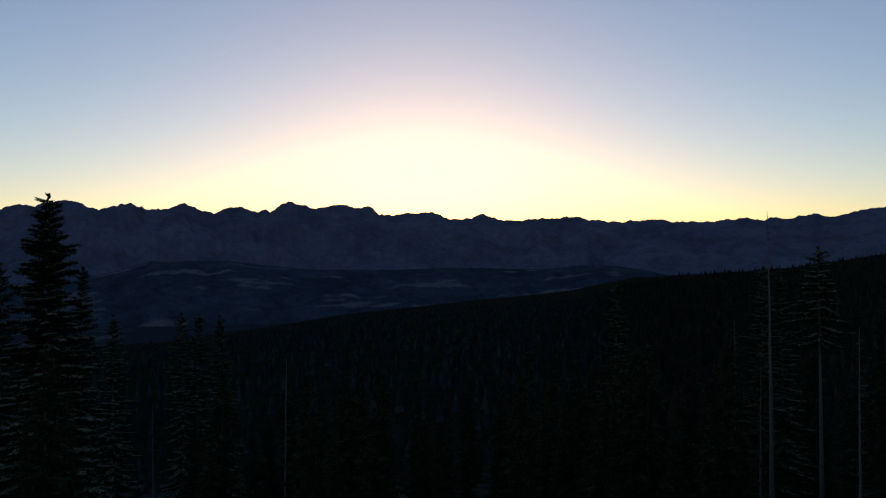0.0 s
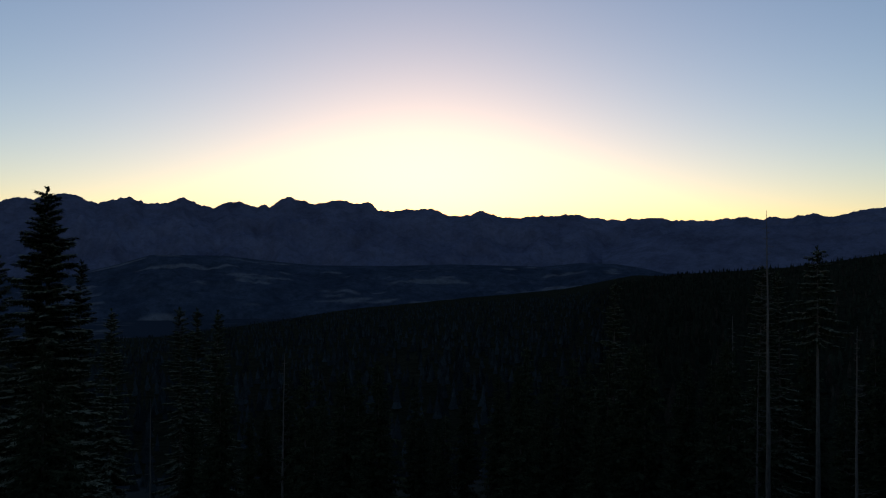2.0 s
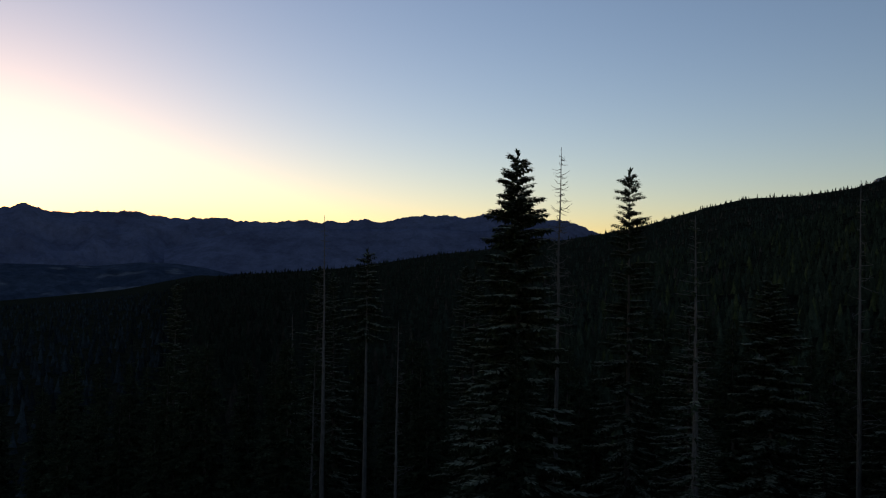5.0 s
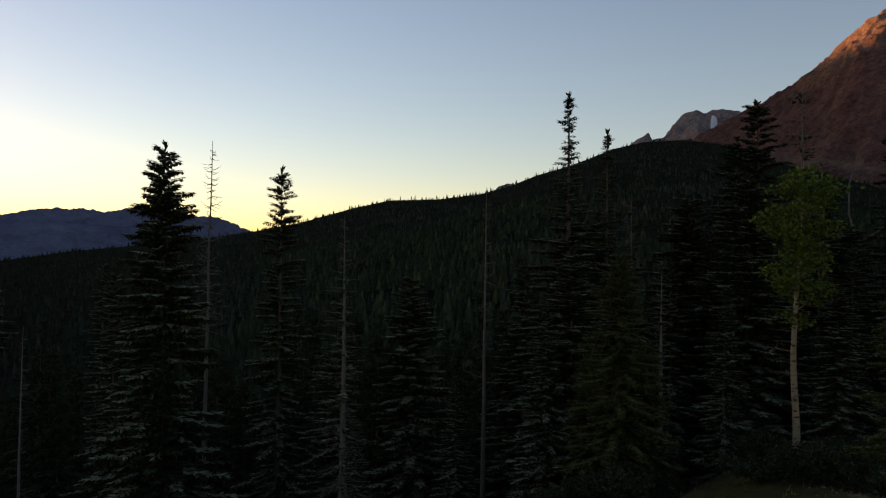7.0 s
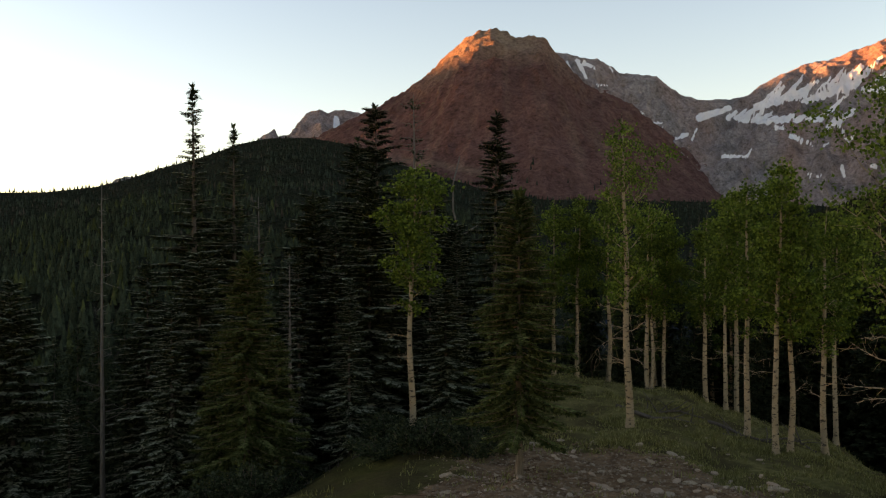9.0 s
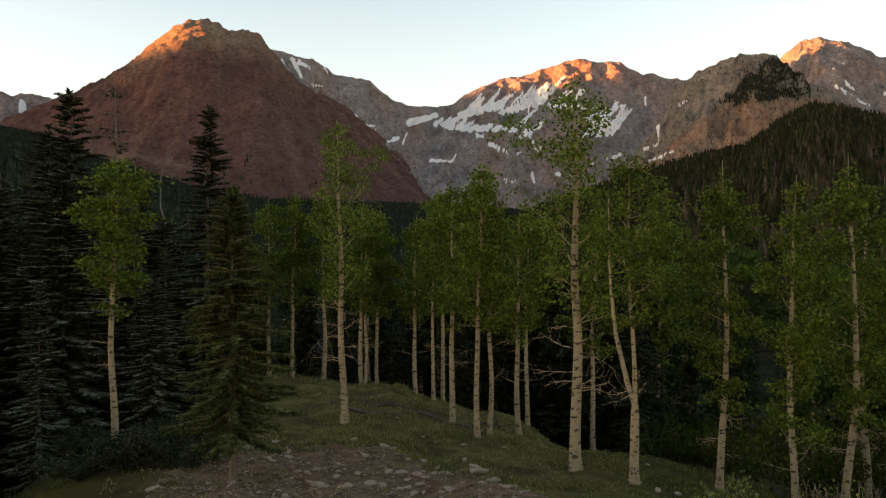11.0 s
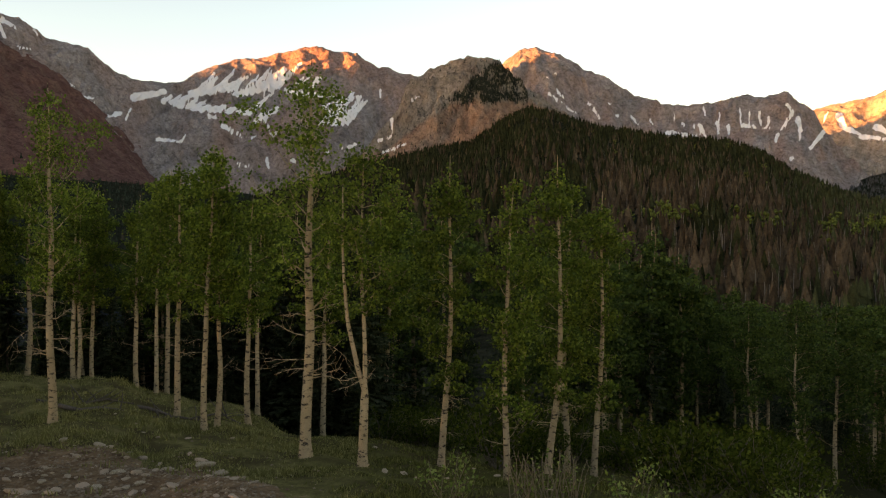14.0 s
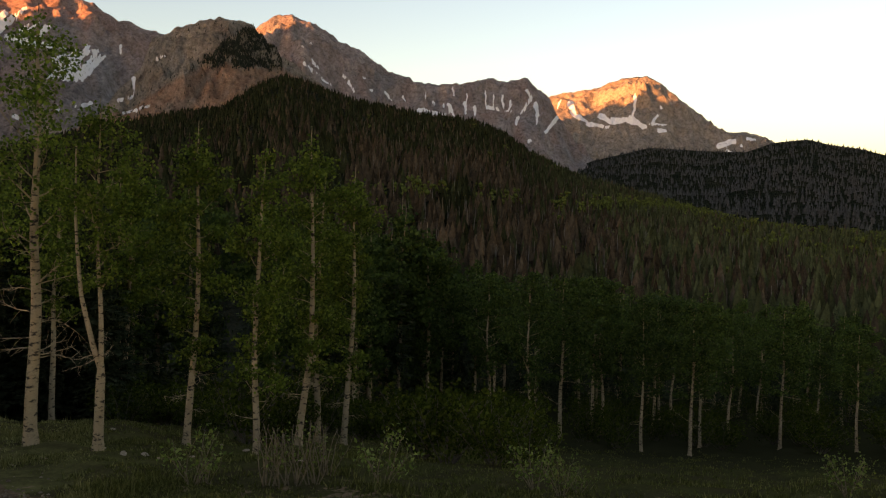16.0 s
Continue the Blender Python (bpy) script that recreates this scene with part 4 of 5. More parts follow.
def aspen(name, label, seed, height=10.0, thick=0.13, radius=1.5, crown=0.45, leaves=4200, fork=0.0, bare=4, lean=0.02, group="aspens", big=1.0, split=True, dome=False, foliage=None):
    """An aspen: pale trunk, limbs and a loose crown of small leaves."""
    rng = random.Random(seed)
    root = tagged(new(name), label, "tree", group)
    ph, wobble = rng.uniform(0, 50), rng.uniform(0.012, 0.026)

    def axis(f):
        return Vector((noise.noise(Vector((f * 2.5, ph, 0))) - noise.noise(Vector((0, ph, 0))), noise.noise(Vector((f * 2.5, ph, 7))) - noise.noise(Vector((0, ph, 7))), 0)) * wobble * height + Vector((lean * height * f, 0, height * f))

    tv, tf = [], []
    fs = np.linspace(0, 1, 24)
    tube(tv, tf, [axis(f) for f in fs], [thick * ((1 - f) ** 0.8 * 0.95 + 0.05) * (1 + 0.35 * max(0, 1 - f / 0.03)) * (0.62 if fork and f > fork else 1) for f in fs], 10)
    shared, twigs, cv, cf = ([], []), ([], []), [], []
    knots, limbs = [], []

    def limb(f, ln, t, rise, r0, leafy):
        if split:
            lv, lf = [], []
            limbs.append((lv, lf))
        else:
            lv, lf = shared
        p = axis(f)
        d = Vector((math.cos(t), math.sin(t), rise)).normalized()
        pts = [p]
        for k in range(5):
            d = (d + rand_dir(rng) * 0.28 + Vector((0, 0, 0.10 if leafy else -0.02))).normalized()
            pts.append(pts[-1] + d * ln / 5)
        tube(lv, lf, pts, [r0 * (1 - k / 6) for k in range(6)], 5 if split else 3)
        for k in range(2, 6):
            if leafy and k > 2:
                knots.append((pts[k], 0.10 + 0.02 * k, ln))
            for _ in range(2):
                q = pts[k - 1].lerp(pts[k], rng.random())
                e = q + (d + rand_dir(rng) * 1.1).normalized() * ln * rng.uniform(0.18, 0.4)
                if split:
                    tube(*twigs, [q, (q + e) / 2 + rand_dir(rng) * 0.04, e], [r0 * 0.35, r0 * 0.25, 0.004], 3)
                if leafy:
                    knots.append((e, 0.17, ln))

    if fork:
        pts = [axis(fork + (0.86 - fork) * k / 9) + Vector((-0.42 * min(1.0, k / 3) ** 0.7 - 0.02 * k, 0, 0)) for k in range(10)]
        tube(tv, tf, pts, [thick * 0.55 * (1 - k / 11) for k in range(10)], 8)
    for _ in range(bare):
        f = rng.uniform(crown * 0.55, crown * 1.15)
        limb(f, rng.uniform(0.45, 1.1) * radius * 0.65, rng.uniform(0, 6.283), rng.uniform(-0.1, 0.4), thick * 0.14, False)
    n = int(14 + height)
    for k in range(n):
        f = crown + (0.96 - crown) * (k + rng.random()) / n
        g = (f - crown) / (1 - crown)
        ln = radius * (0.35 + 1.15 * g * (1 - g) * 2.2) * rng.uniform(0.4, 1.3) * (1 - 0.75 * smooth(0.5, 1.0, g))
        if dome:
            ln = radius * (0.5 + 0.55 * (1 - (1.9 * g - 0.85) ** 2)) * rng.uniform(0.6, 1.15)
        limb(f, ln, k * 2.4 + rng.uniform(-0.6, 0.6), rng.uniform(0.25, 0.9), thick * 0.2 * (1.1 - g), True)
    for _ in range(8):
        knots.append((axis(rng.uniform(0.84, 0.98)), 0.14, 0.25))
    for c, s, _ in rng.choices(knots, [k[2] for k in knots], k=leaves):
        p = c + Vector((rng.gauss(0, s), rng.gauss(0, s), max(-1.6, min(1.6, rng.gauss(0, 1))) * s * 0.5))
        d = (rand_dir(rng) + Vector((0, 0, -0.5))).normalized()
        sz = rng.uniform(0.06, 0.105) * big
        leaf(cv, cf, p, d, rand_dir(rng), sz, sz * 0.9)
    part("trunk", mesh_from("trunk", tv, tf, M_BARK_ASPEN, True), root)
    for lv, lf in limbs:
        part("limb", mesh_from("limb", lv, lf, M_BARK_ASPEN, True), root)
    if split:
        tagged(part("twigwork", mesh_from("twigwork", *twigs, M_BARK_ASPEN), root), kind="stuff")
    else:
        tagged(part("limbwork", mesh_from("limbwork", *shared, M_BARK_ASPEN, True), root), kind="stuff")
    tagged(part("crown", mesh_from("crown", cv, cf, foliage or M_ASPEN_LEAF), root), kind="stuff")
    return root


def set_at(tree, az, r, size=1.0, turn=0.0, wide=None, sink=0.05, first=False):
    p = at(az, r, ground_z(az, r) - sink)
    w = wide or size
    m = Matrix.LocRotScale(p, Euler((0, 0, turn)), (w, w, size))
    if first:
        tree.matrix_basis = m
        return tree
    s = tree.scale
    return copy_thing(tree, m @ Matrix.Diagonal((1 / s.x, 1 / s.y, 1 / s.z, 1)))


class Kind:
    """A model tree: the first call puts the model itself in place, later ones put copies."""

    def __init__(self, model, height):
        self.model, self.height, self.used = model, height, False

    def put(self, az, r, height, turn, wide=None, label=""):
        ob = set_at(self.model, az, r, height / self.height, turn, wide, first=not self.used)
        self.used = True
        return tagged(ob, label) if label else ob


rng_place = random.Random(11)
K_ASPEN = [Kind(aspen("aspen", "slender pale-barked aspen with fresh green leaves", 21 + i, 10.0, 0.115 + 0.01 * (i % 3), 1.45 + 0.12 * (i % 3), 0.38 + 0.05 * (i % 2), 5400, big=1.4), 10.0) for i in range(5)]
K_ASPEN_FAR = [Kind(aspen("aspen", "slim aspen in the depth of the grove", 31 + i, 10.0, 0.12, 1.7, 0.17, 3200, big=2.2, bare=2, split=False, foliage=M_ASPEN_SHADED), 10.0) for i in range(3)]
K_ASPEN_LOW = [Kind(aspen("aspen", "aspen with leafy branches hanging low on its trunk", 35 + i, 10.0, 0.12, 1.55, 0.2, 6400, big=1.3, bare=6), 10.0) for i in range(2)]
K_ASPEN_DOME = [Kind(aspen("aspen", "aspen with a full rounded crown below the meadow, leaves darkened as in shade", 51 + i, 10.0, 0.11, 1.75, 0.36, 6500, big=1.7, bare=4, dome=True, foliage=M_ASPEN_SHADED), 10.0) for i in range(3)]
K_BIG = Kind(aspen("aspen", "tall aspen with thick pale trunk and airy top", 40, 10.0, 0.15, 2.2, 0.36, 4600, bare=11, big=1.05), 10.0)
K_FORK = Kind(aspen("aspen", "aspen with its pale trunk forked low", 49, 10.0, 0.15, 1.5, 0.45, 4500, fork=0.24, big=1.2, lean=0.0), 10.0)

# heading, distance, height
ASPENS = [
    (-42.62, 30.0, 6.6), (-41.76, 29.1, 6.1), (-45.33, 29.1, 6.6), (-46.57, 28.0, 6.6), (-47.88, 21.1, 6.5), (-49.64, 19.1, 6.6), (-50.46, 19.4, 5.6),
    (-52.52, 23.3, 6.5), (-53.15, 28.2, 7.5), (-54.18, 43.9, 12.6), (-57.64, 35.2, 10.8), (-61.4, 43.9, 13.4), (-62.07, 43.9, 12.9), (-65.92, 18.5, 7.2),
    (-70.53, 16.9, 6.6), (-73.44, 21.2, 8.3), (-74.75, 25.8, 9.2), (-76.61, 25.1, 8.8), (-80.87, 68.2, 14.0), (-35.19, 34.0, 7.5),
    (-36.78, 33.8, 7.7), (-38.88, 33.6, 8.2), (-41.55, 29.1, 6.9), (-47.24, 33.8, 9.3)]
# heading, distance, elevation of the top
FAR_ASPENS = [
    (-81.04, 62.0, -4.3), (-83.5, 66.0, -3.6), (-86.69, 55.0, -4.0), (-87.2, 62.0, -4.1), (-87.9, 64.0, -4.4), (-89.54, 38.0, -3.9), (-91.90, 42.0, -3.85), (-94.03, 52.0, -3.9),
    (-94.69, 52.0, -4.1), (-97.55, 36.0, -5.1), (-98.2, 56.0, -4.8), (-99.53, 62.0, -5.2), (-100.73, 36.0, -5.2), (-101.36, 44.0, -5.3), (-103.28, 52.0, -5.9), (-106.38, 46.0, -5.1),
    (-110.87, 42.0, -6.2), (-105.0, 60.0, -6.3), (-108.6, 58.0, -6.8), (-113.2, 50.0, -6.4)]
for i, (az, r, h) in enumerate(ASPENS):
    (K_ASPEN_LOW[i % 2] if -80 < az < -64 else K_ASPEN[i % 5]).put(az, r, h, rng_place.uniform(-0.4, 0.4) + radians(az))
for i, (az, r, el) in enumerate(FAR_ASPENS):
    h = r * math.tan(radians(el)) - ground_z(az, r)
    K_ASPEN_DOME[i % 3].put(az, r, h, rng_place.uniform(0, 6.28), h / 10.0 * rng_place.uniform(1.0, 1.25))
K_ASPEN[3].put(-25.25, 20.5, 6.9, 0.4, 0.8)
K_BIG.put(-56.46, 15.7, 7.7, radians(-56.46))
K_BIG.put(-40.34, 18.9, 7.2, 2.0, 0.62)
K_FORK.put(-60.39, 14.5, 5.9, radians(-60))
# the grove behind them
for i in range(46):
    az = rng_place.uniform(-84, -36)
    r = rng_place.uniform(48, 64) if az < -58 else rng_place.uniform(40, 52)
    top = radians(rng_place.uniform(0.5, 3.4) - 0.10 * max(0, -az - 62))
    K_ASPEN_FAR[i % 3].put(az, r, r * math.tan(top) - ground_z(az, r), rng_place.uniform(0, 6.28))
for i in range(40):
    az = rng_place.uniform(-115, -79)
    r = rng_place.uniform(66, 92)
    top = radians(rng_place.uniform(-5.0, -3.4) + 0.07 * (az + 92) + (1.0 if az > -86 else 0.0))
    K_ASPEN_FAR[i % 3].put(az, r, r * math.tan(top) - ground_z(az, r), rng_place.uniform(0, 6.28), 1.0)

K_SPRUCE = [
    Kind(conifer("spruce", "dark dense spruce with drooping branches", 61, 16, 2.3, 0.05, 0.17, 1.9, coarse=0.8, step=0.95), 16),
    Kind(conifer("spruce", "dark dense spruce with drooping branches", 62, 16, 1.9, 0.06, 0.16, 2.0, ragged=0.5, taper=0.6, coarse=0.78, step=0.95), 16),
    Kind(conifer("spruce", "dark ragged spruce with gaps in its crown", 63, 16, 2.5, 0.06, 0.17, 2.1, ragged=0.5, coarse=0.95, step=0.6, taper=0.55), 16)]
K_SPRUCE_FAR = [
    Kind(conifer("spruce", "dark spruce in the thick of the wood", 58 + i, 14, 2.1, 0.04, 0.15, 0.62, coarse=1.45, step=1.15, tips=M_NEEDLE), 14) for i in range(3)]
K_SPIRE = Kind(conifer("spruce", "tall spruce with a thin sparse spire", 64, 18, 2.0, 0.06, 0.19, 2.0, 0.70, ragged=0.3, coarse=0.78, step=0.95), 18)
K_SPARSE = Kind(conifer("spruce", "thinning spruce with pale trunk showing through", 65, 15, 1.3, 0.05, 0.17, 0.4, bark=M_DEAD, ragged=0.6, bare=0.5), 15)
K_TUFT = Kind(conifer("spruce", "bare-trunked spruce with a tuft of crown", 66, 15, 1.3, 0.72, 0.17, 1.1, bark=M_DEAD, ragged=0.3), 15)
K_YOUNG = Kind(conifer("spruce", "young yellow-green spruce beside the path", 67, 6, 1.3, 0.19, 0.08, 4.0, needles=M_NEEDLE_YOUNG, bark=M_YOUNG_BARK, ragged=0.25, coarse=0.5, step=0.4, tips=M_YOUNG_LIT), 6)
K_SNAG = [Kind(snag("dead_tree", "dead grey tree trunk with short twigs", 71, 15, 0.13, 60), 15),
          Kind(snag("dead_tree", "dead tree with a feathery twiggy top", 72, 16, 0.12, 150, 0.55), 16)]

# heading, elevation of the top, distance, kind
CONIFERS = [
    (78.57, 4.43, 45, K_SPRUCE[2]), (76.85, -0.21, 48, K_SPRUCE[1]), (81.27, 0.06, 50, K_SPRUCE[0]), (70.42, -3.31, 70, K_SPRUCE[1]), (69.58, -3.41, 72, K_SPRUCE[1]),
    (68.11, -3.55, 60, K_SPRUCE[0]), (74.82, -3.39, 75, K_SPRUCE[0]), (40.79, -1.44, 60, K_SPRUCE[1]), (31.36, -0.36, 55, K_SPRUCE[1]), (29.99, -0.77, 57, K_SPRUCE[1]),
    (27.80, 0.97, 48, K_TUFT), (21.09, 0.08, 60, K_SPRUCE[1]), (17.25, 8.03, 33, K_SPRUCE[2]), (9.57, 6.73, 36, K_SPRUCE[1]), (5.11, 3.63, 27, K_SPARSE),
    (-10.51, 12.25, 30, K_SPIRE), (-13.09, 9.62, 31, K_SPIRE), (-14.85, 4.79, 34, K_SPARSE), (-16.78, 0.84, 24, K_SPARSE), (-21.57, 8.87, 34, K_SPRUCE[0]),
    (-23.06, 11.13, 36, K_SPRUCE[1]), (-25.61, 11.81, 39, K_SPARSE), (-31.12, 10.57, 30, K_SPRUCE[1]), (-2.75, -8.16, 28, K_SPRUCE[0]), (1.20, -3.51, 36, K_SPARSE),
    (4.20, -10.39, 23, K_SPRUCE[1]), (20.27, -0.33, 36, K_SPRUCE[0]), (-26.96, 6.41, 36, K_SPRUCE[0]), (-17.40, 0.93, 30, K_SPRUCE[0]), (-10.76, 1.26, 27, K_SPRUCE[2]),
    (-7.5, 0.5, 34, K_SPRUCE[0]), (-20.0, 3.0, 31, K_SPRUCE[0]), (-28.5, 3.0, 33, K_SPRUCE[2]), (-24.3, 4.0, 32, K_SPRUCE[0]),
    (-18.6, 5.2, 33, K_SPRUCE[2]), (-22.2, 6.3, 30, K_SPRUCE[2]), (-12.2, 3.5, 34, K_SPRUCE[1]), (-9.0, -2.0, 26, K_SPRUCE[0]), (0.4, -0.5, 31, K_SPRUCE[2]),
    (5.6, -2.0, 33, K_SPRUCE[0]), (-20.8, -1.0, 25, K_SPRUCE[1]), (-27.6, -0.5, 26, K_SPRUCE[2])]
for az, el, r, kind in CONIFERS:
    h = r * math.tan(radians(el)) - ground_z(az, r)
    kind.put(az, r, h, rng_place.uniform(0, 6.28), h / kind.height * (1.3 if az < -30 or -29 < az < -6 else 0.92 if az > 9 else 1.12))
for az, el, r, k in [(30.74, 3.33, 46, 0), (32.96, -3.66, 40, 0), (25.61, -3.97, 30, 0), (14.51, 8.38, 38, 1), (-4.72, 5.70, 30, 0), (-26.5, 5.0, 33, 0)]:
    K_SNAG[k].put(az, r, r * math.tan(radians(el)) - ground_z(az, r), rng_place.uniform(0, 6.28))
for az, el, r in [(-32.7, 4.95, 13.8), (-13.86, 0.84, 19.0), (-15.8, -5.0, 20.0), (-12.0, -6.0, 21.0), (-29.8, -11.0, 17.0), (-31.5, -11.5, 16.0)]:
    K_YOUNG.put(az, r, r * math.tan(radians(el)) - ground_z(az, r), rng_place.uniform(0, 6.28))

# closed wood on the falling ground
LIMIT = ([-36, -28, -15, -5, 5, 20, 40, 60, 75, 92], [1.5, 4.0, 1.0, -1.5, -2.5, -3.0, -5.5, -6.5, -5.0, -4.0])
for i in range(150):
    az, r = rng_place.uniform(-34, 90), rng_place.uniform(30, 120)
    if az < -15:
        r = rng_place.uniform(34, 80)
    top = float(np.interp(az, *LIMIT)) - rng_place.uniform(0, 5.0)
    h = r * math.tan(radians(top)) - ground_z(az, r)
    if 3.5 < h < 22:
        (K_SPRUCE_FAR[i % 3] if i % 30 else K_SNAG[0]).put(az, r, h, rng_place.uniform(0, 6.28))
for i in range(46):
    az, r = rng_place.uniform(-62, -34), rng_place.uniform(38, 50)
    K_SPRUCE_FAR[i % 3].put(az, r, r * math.tan(radians(rng_place.uniform(-3.5, 1.0))) - ground_z(az, r), rng_place.uniform(0, 6.28))


def thicket(name, label, models, places):
    """The depth of the wood, past telling trees apart: copies of model crowns and trunks joined into one mesh."""
    verts, faces, n = [], [], 0
    source = []
    for k in models:
        for ob in k.model.children:
            if ob.name.startswith("crown"):
                me = ob.data
                co = np.empty(len(me.vertices) * 3, np.float32)
                me.vertices.foreach_get("co", co)
                source.append((co.reshape(-1, 4, 3)[::3].reshape(-1, 3), k.height))
    for i, (az, r, h) in enumerate(places):
        co, height = source[i % len(source)]
        s, t = h / height, i * 1.9
        turn = np.array([[math.cos(t), math.sin(t), 0], [-math.sin(t), math.cos(t), 0], [0, 0, 1]], np.float32)
        verts.append(co @ turn * s + np.array(at(az, r, ground_z(az, r) - 0.05), np.float32))
        n += len(co)
    co = np.concatenate(verts)
    me = bpy.data.meshes.new(name)
    me.vertices.add(n)
    me.vertices.foreach_set("co", co.ravel())
    me.loops.add(n)
    me.loops.foreach_set("vertex_index", np.arange(n, dtype=np.int32))
    me.polygons.add(n // 4)
    me.polygons.foreach_set("loop_start", np.arange(0, n, 4, dtype=np.int32))
    me.polygons.foreach_set("loop_total", np.full(n // 4, 4, dtype=np.int32))
    me.materials.append(M_NEEDLE)
    me.update(calc_edges=True)
    me.validate()
    return tagged(new(name, me), label, "woods", kind="stuff")


deep = []
for i in range(64):
    az, r = rng_place.uniform(-114, -34), rng_place.uniform(50, 78)
    if az < -82:
        r += 26
    deep.append((az, r, r * math.tan(radians(rng_place.uniform(-4, 0) - (4.5 if az < -82 else 0))) - ground_z(az, r)))
for i in range(70):
    az, r = rng_place.uniform(-116, -80), rng_place.uniform(66, 92)
    deep.append((az, r, r * math.tan(radians(rng_place.uniform(-9.0, -5.0) + (2.0 if az > -86 else 0))) - ground_z(az, r)))
for i in range(44):
    az, r = rng_place.uniform(-70, -30), rng_place.uniform(48, 58)
    deep.append((az, r, r * math.tan(radians(rng_place.uniform(-5, -0.5))) - ground_z(az, r)))
thicket("spruce_thicket", "dark depth of spruce wood behind the aspens", K_SPRUCE_FAR, deep)


# ---------- undergrowth ----------
def shrub(name, label, seed, height=1.4, stems=14, leaves=500, leaf_size=0.055, mat=None, group="shrubs", spread=0.5, stem=None):
    rng = random.Random(seed)
    root = tagged(new(name), label, "shrub", group)
    sv, sf, cv, cf = [], [], [], []
    tips = []
    for _ in range(stems):
        t = rng.uniform(0, 6.283)
        d = Vector((math.cos(t) * spread, math.sin(t) * spread, 1)).normalized()
        p = Vector((math.cos(t), math.sin(t), 0)) * rng.uniform(0, 0.12)
        pts = [p]
        for k in range(5):
            d = (d + rand_dir(rng) * 0.2).normalized()
            pts.append(pts[-1] + d * height * rng.uniform(0.12, 0.24))
        tube(sv, sf, pts, [0.014 * (1 - k / 6) + 0.002 for k in range(6)], 4)
        tips.extend(pts[2:])
        for k in (2, 3, 4):
            e = pts[k] + (d + rand_dir(rng)).normalized() * height * 0.16
            tube(sv, sf, [pts[k], e], [0.006, 0.003], 3)
            tips.append(e)
    for _ in range(leaves):
        c = tips[rng.randrange(len(tips))]
        p = c + Vector((rng.gauss(0, 0.07), rng.gauss(0, 0.07), rng.gauss(0, 0.07))) * height
        sz = leaf_size * rng.uniform(0.7, 1.3)
        leaf(cv, cf, p, (rand_dir(rng) + Vector((0, 0, 0.4))).normalized(), rand_dir(rng), sz, sz * 0.6)
    tagged(part("stemwork", mesh_from("stemwork", sv, sf, stem or M_TWIG, True), root), kind="stuff")
    tagged(part("foliage", mesh_from("foliage", cv, cf, mat or M_SHRUB_LEAF), root), kind="stuff")
    return root


K_WILLOW = [Kind(shrub("willow_shrub", "pale-leaved willow shrub with thin stems", 81, 1.3, 7, 210, 0.10, spread=0.4), 1.3),
            Kind(shrub("willow_shrub", "sparse willow shrub with bare tan stems", 82, 1.3, 7, 40, 0.07, spread=0.35), 1.3)]
K_BUSH = Kind(shrub("bush", "dense dark green bush at the grove's edge", 83, 1.8, 14, 1100, 0.11, M_BUSH_LEAF, spread=0.7, stem=M_BARK), 1.8)
K_JUNIPER = Kind(shrub("juniper", "low dark juniper bush on the slope", 84, 0.9, 24, 3200, 0.065, M_NEEDLE, "junipers", 1.0, M_BARK), 0.9)
# heading, distance, height, kind
SHRUBS = [(-92.2, 10.6, 0.65, 0), (-93.3, 10.9, 0.45, 0), (-90.3, 11.8, 0.85, 0), (-110.5, 12.8, 0.75, 0), (-79.4, 10.7, 0.85, 0), (-66.3, 10.7, 0.8, 0),
          (-67.3, 10.9, 0.6, 1), (-71.2, 10.6, 0.95, 1), (-72.4, 10.5, 0.85, 1), (-73.2, 10.6, 1.0, 1), (-74.6, 10.7, 0.9, 1), (-75.6, 11.4, 0.9, 1)]
for az, r, h, k in SHRUBS:
    K_WILLOW[k].put(az, r, h, rng_place.uniform(0, 6.28))
for az, r, h in [(-84.0, 15.5, 1.7), (-87.5, 14.6, 1.4), (-89.6, 14.0, 1.1), (-82.2, 16.5, 1.8)]:
    K_BUSH.put(az, r, h, rng_place.uniform(0, 6.28))
for i in range(26):
    az = rng_place.uniform(-92, -66)
    r = rng_place.uniform(22, 34)
    K_BUSH.put(az, r, rng_place.uniform(1.2, 2.6), rng_place.uniform(0, 6.28))
for i in range(110):
    az = rng_place.uniform(-115, -60)
    r = rng_place.uniform(38, 72) if az < -84 else rng_place.uniform(34, 56)
    K_BUSH.put(az, r, rng_place.uniform(1.2, 2.6), rng_place.uniform(0, 6.28), 1.2)
for i in range(22):
    az = rng_place.uniform(-30, -8)
    r = rng_place.uniform(15, 22)
    K_JUNIPER.put(az, r, rng_place.uniform(0.5, 0.9), rng_place.uniform(0, 6.28), 1.0)


def stone_mesh(seed):
    rng = random.Random(seed)
    bm = bmesh.new()
    bmesh.ops.create_icosphere(bm, subdivisions=2, radius=1.0)
    o = rand_dir(rng) * 20
    for v in bm.verts:
        f = 1 + 0.45 * noise.noise(v.co * 0.9 + o) + 0.2 * noise.noise(v.co * 2.2 + o)
        v.co = Vector((v.co.x * f * 1.2, v.co.y * f * 0.9, max(-0.3, v.co.z * f * 0.42)))
        v.co = Vector([round(c * 3) / 3 * 0.5 + c * 0.5 for c in v.co])
    me = bpy.data.meshes.new("stone")
    bm.to_mesh(me)
    bm.free()
    me.materials.append(M_STONE)
    return me


STONES = [stone_mesh(90 + i) for i in range(6)]


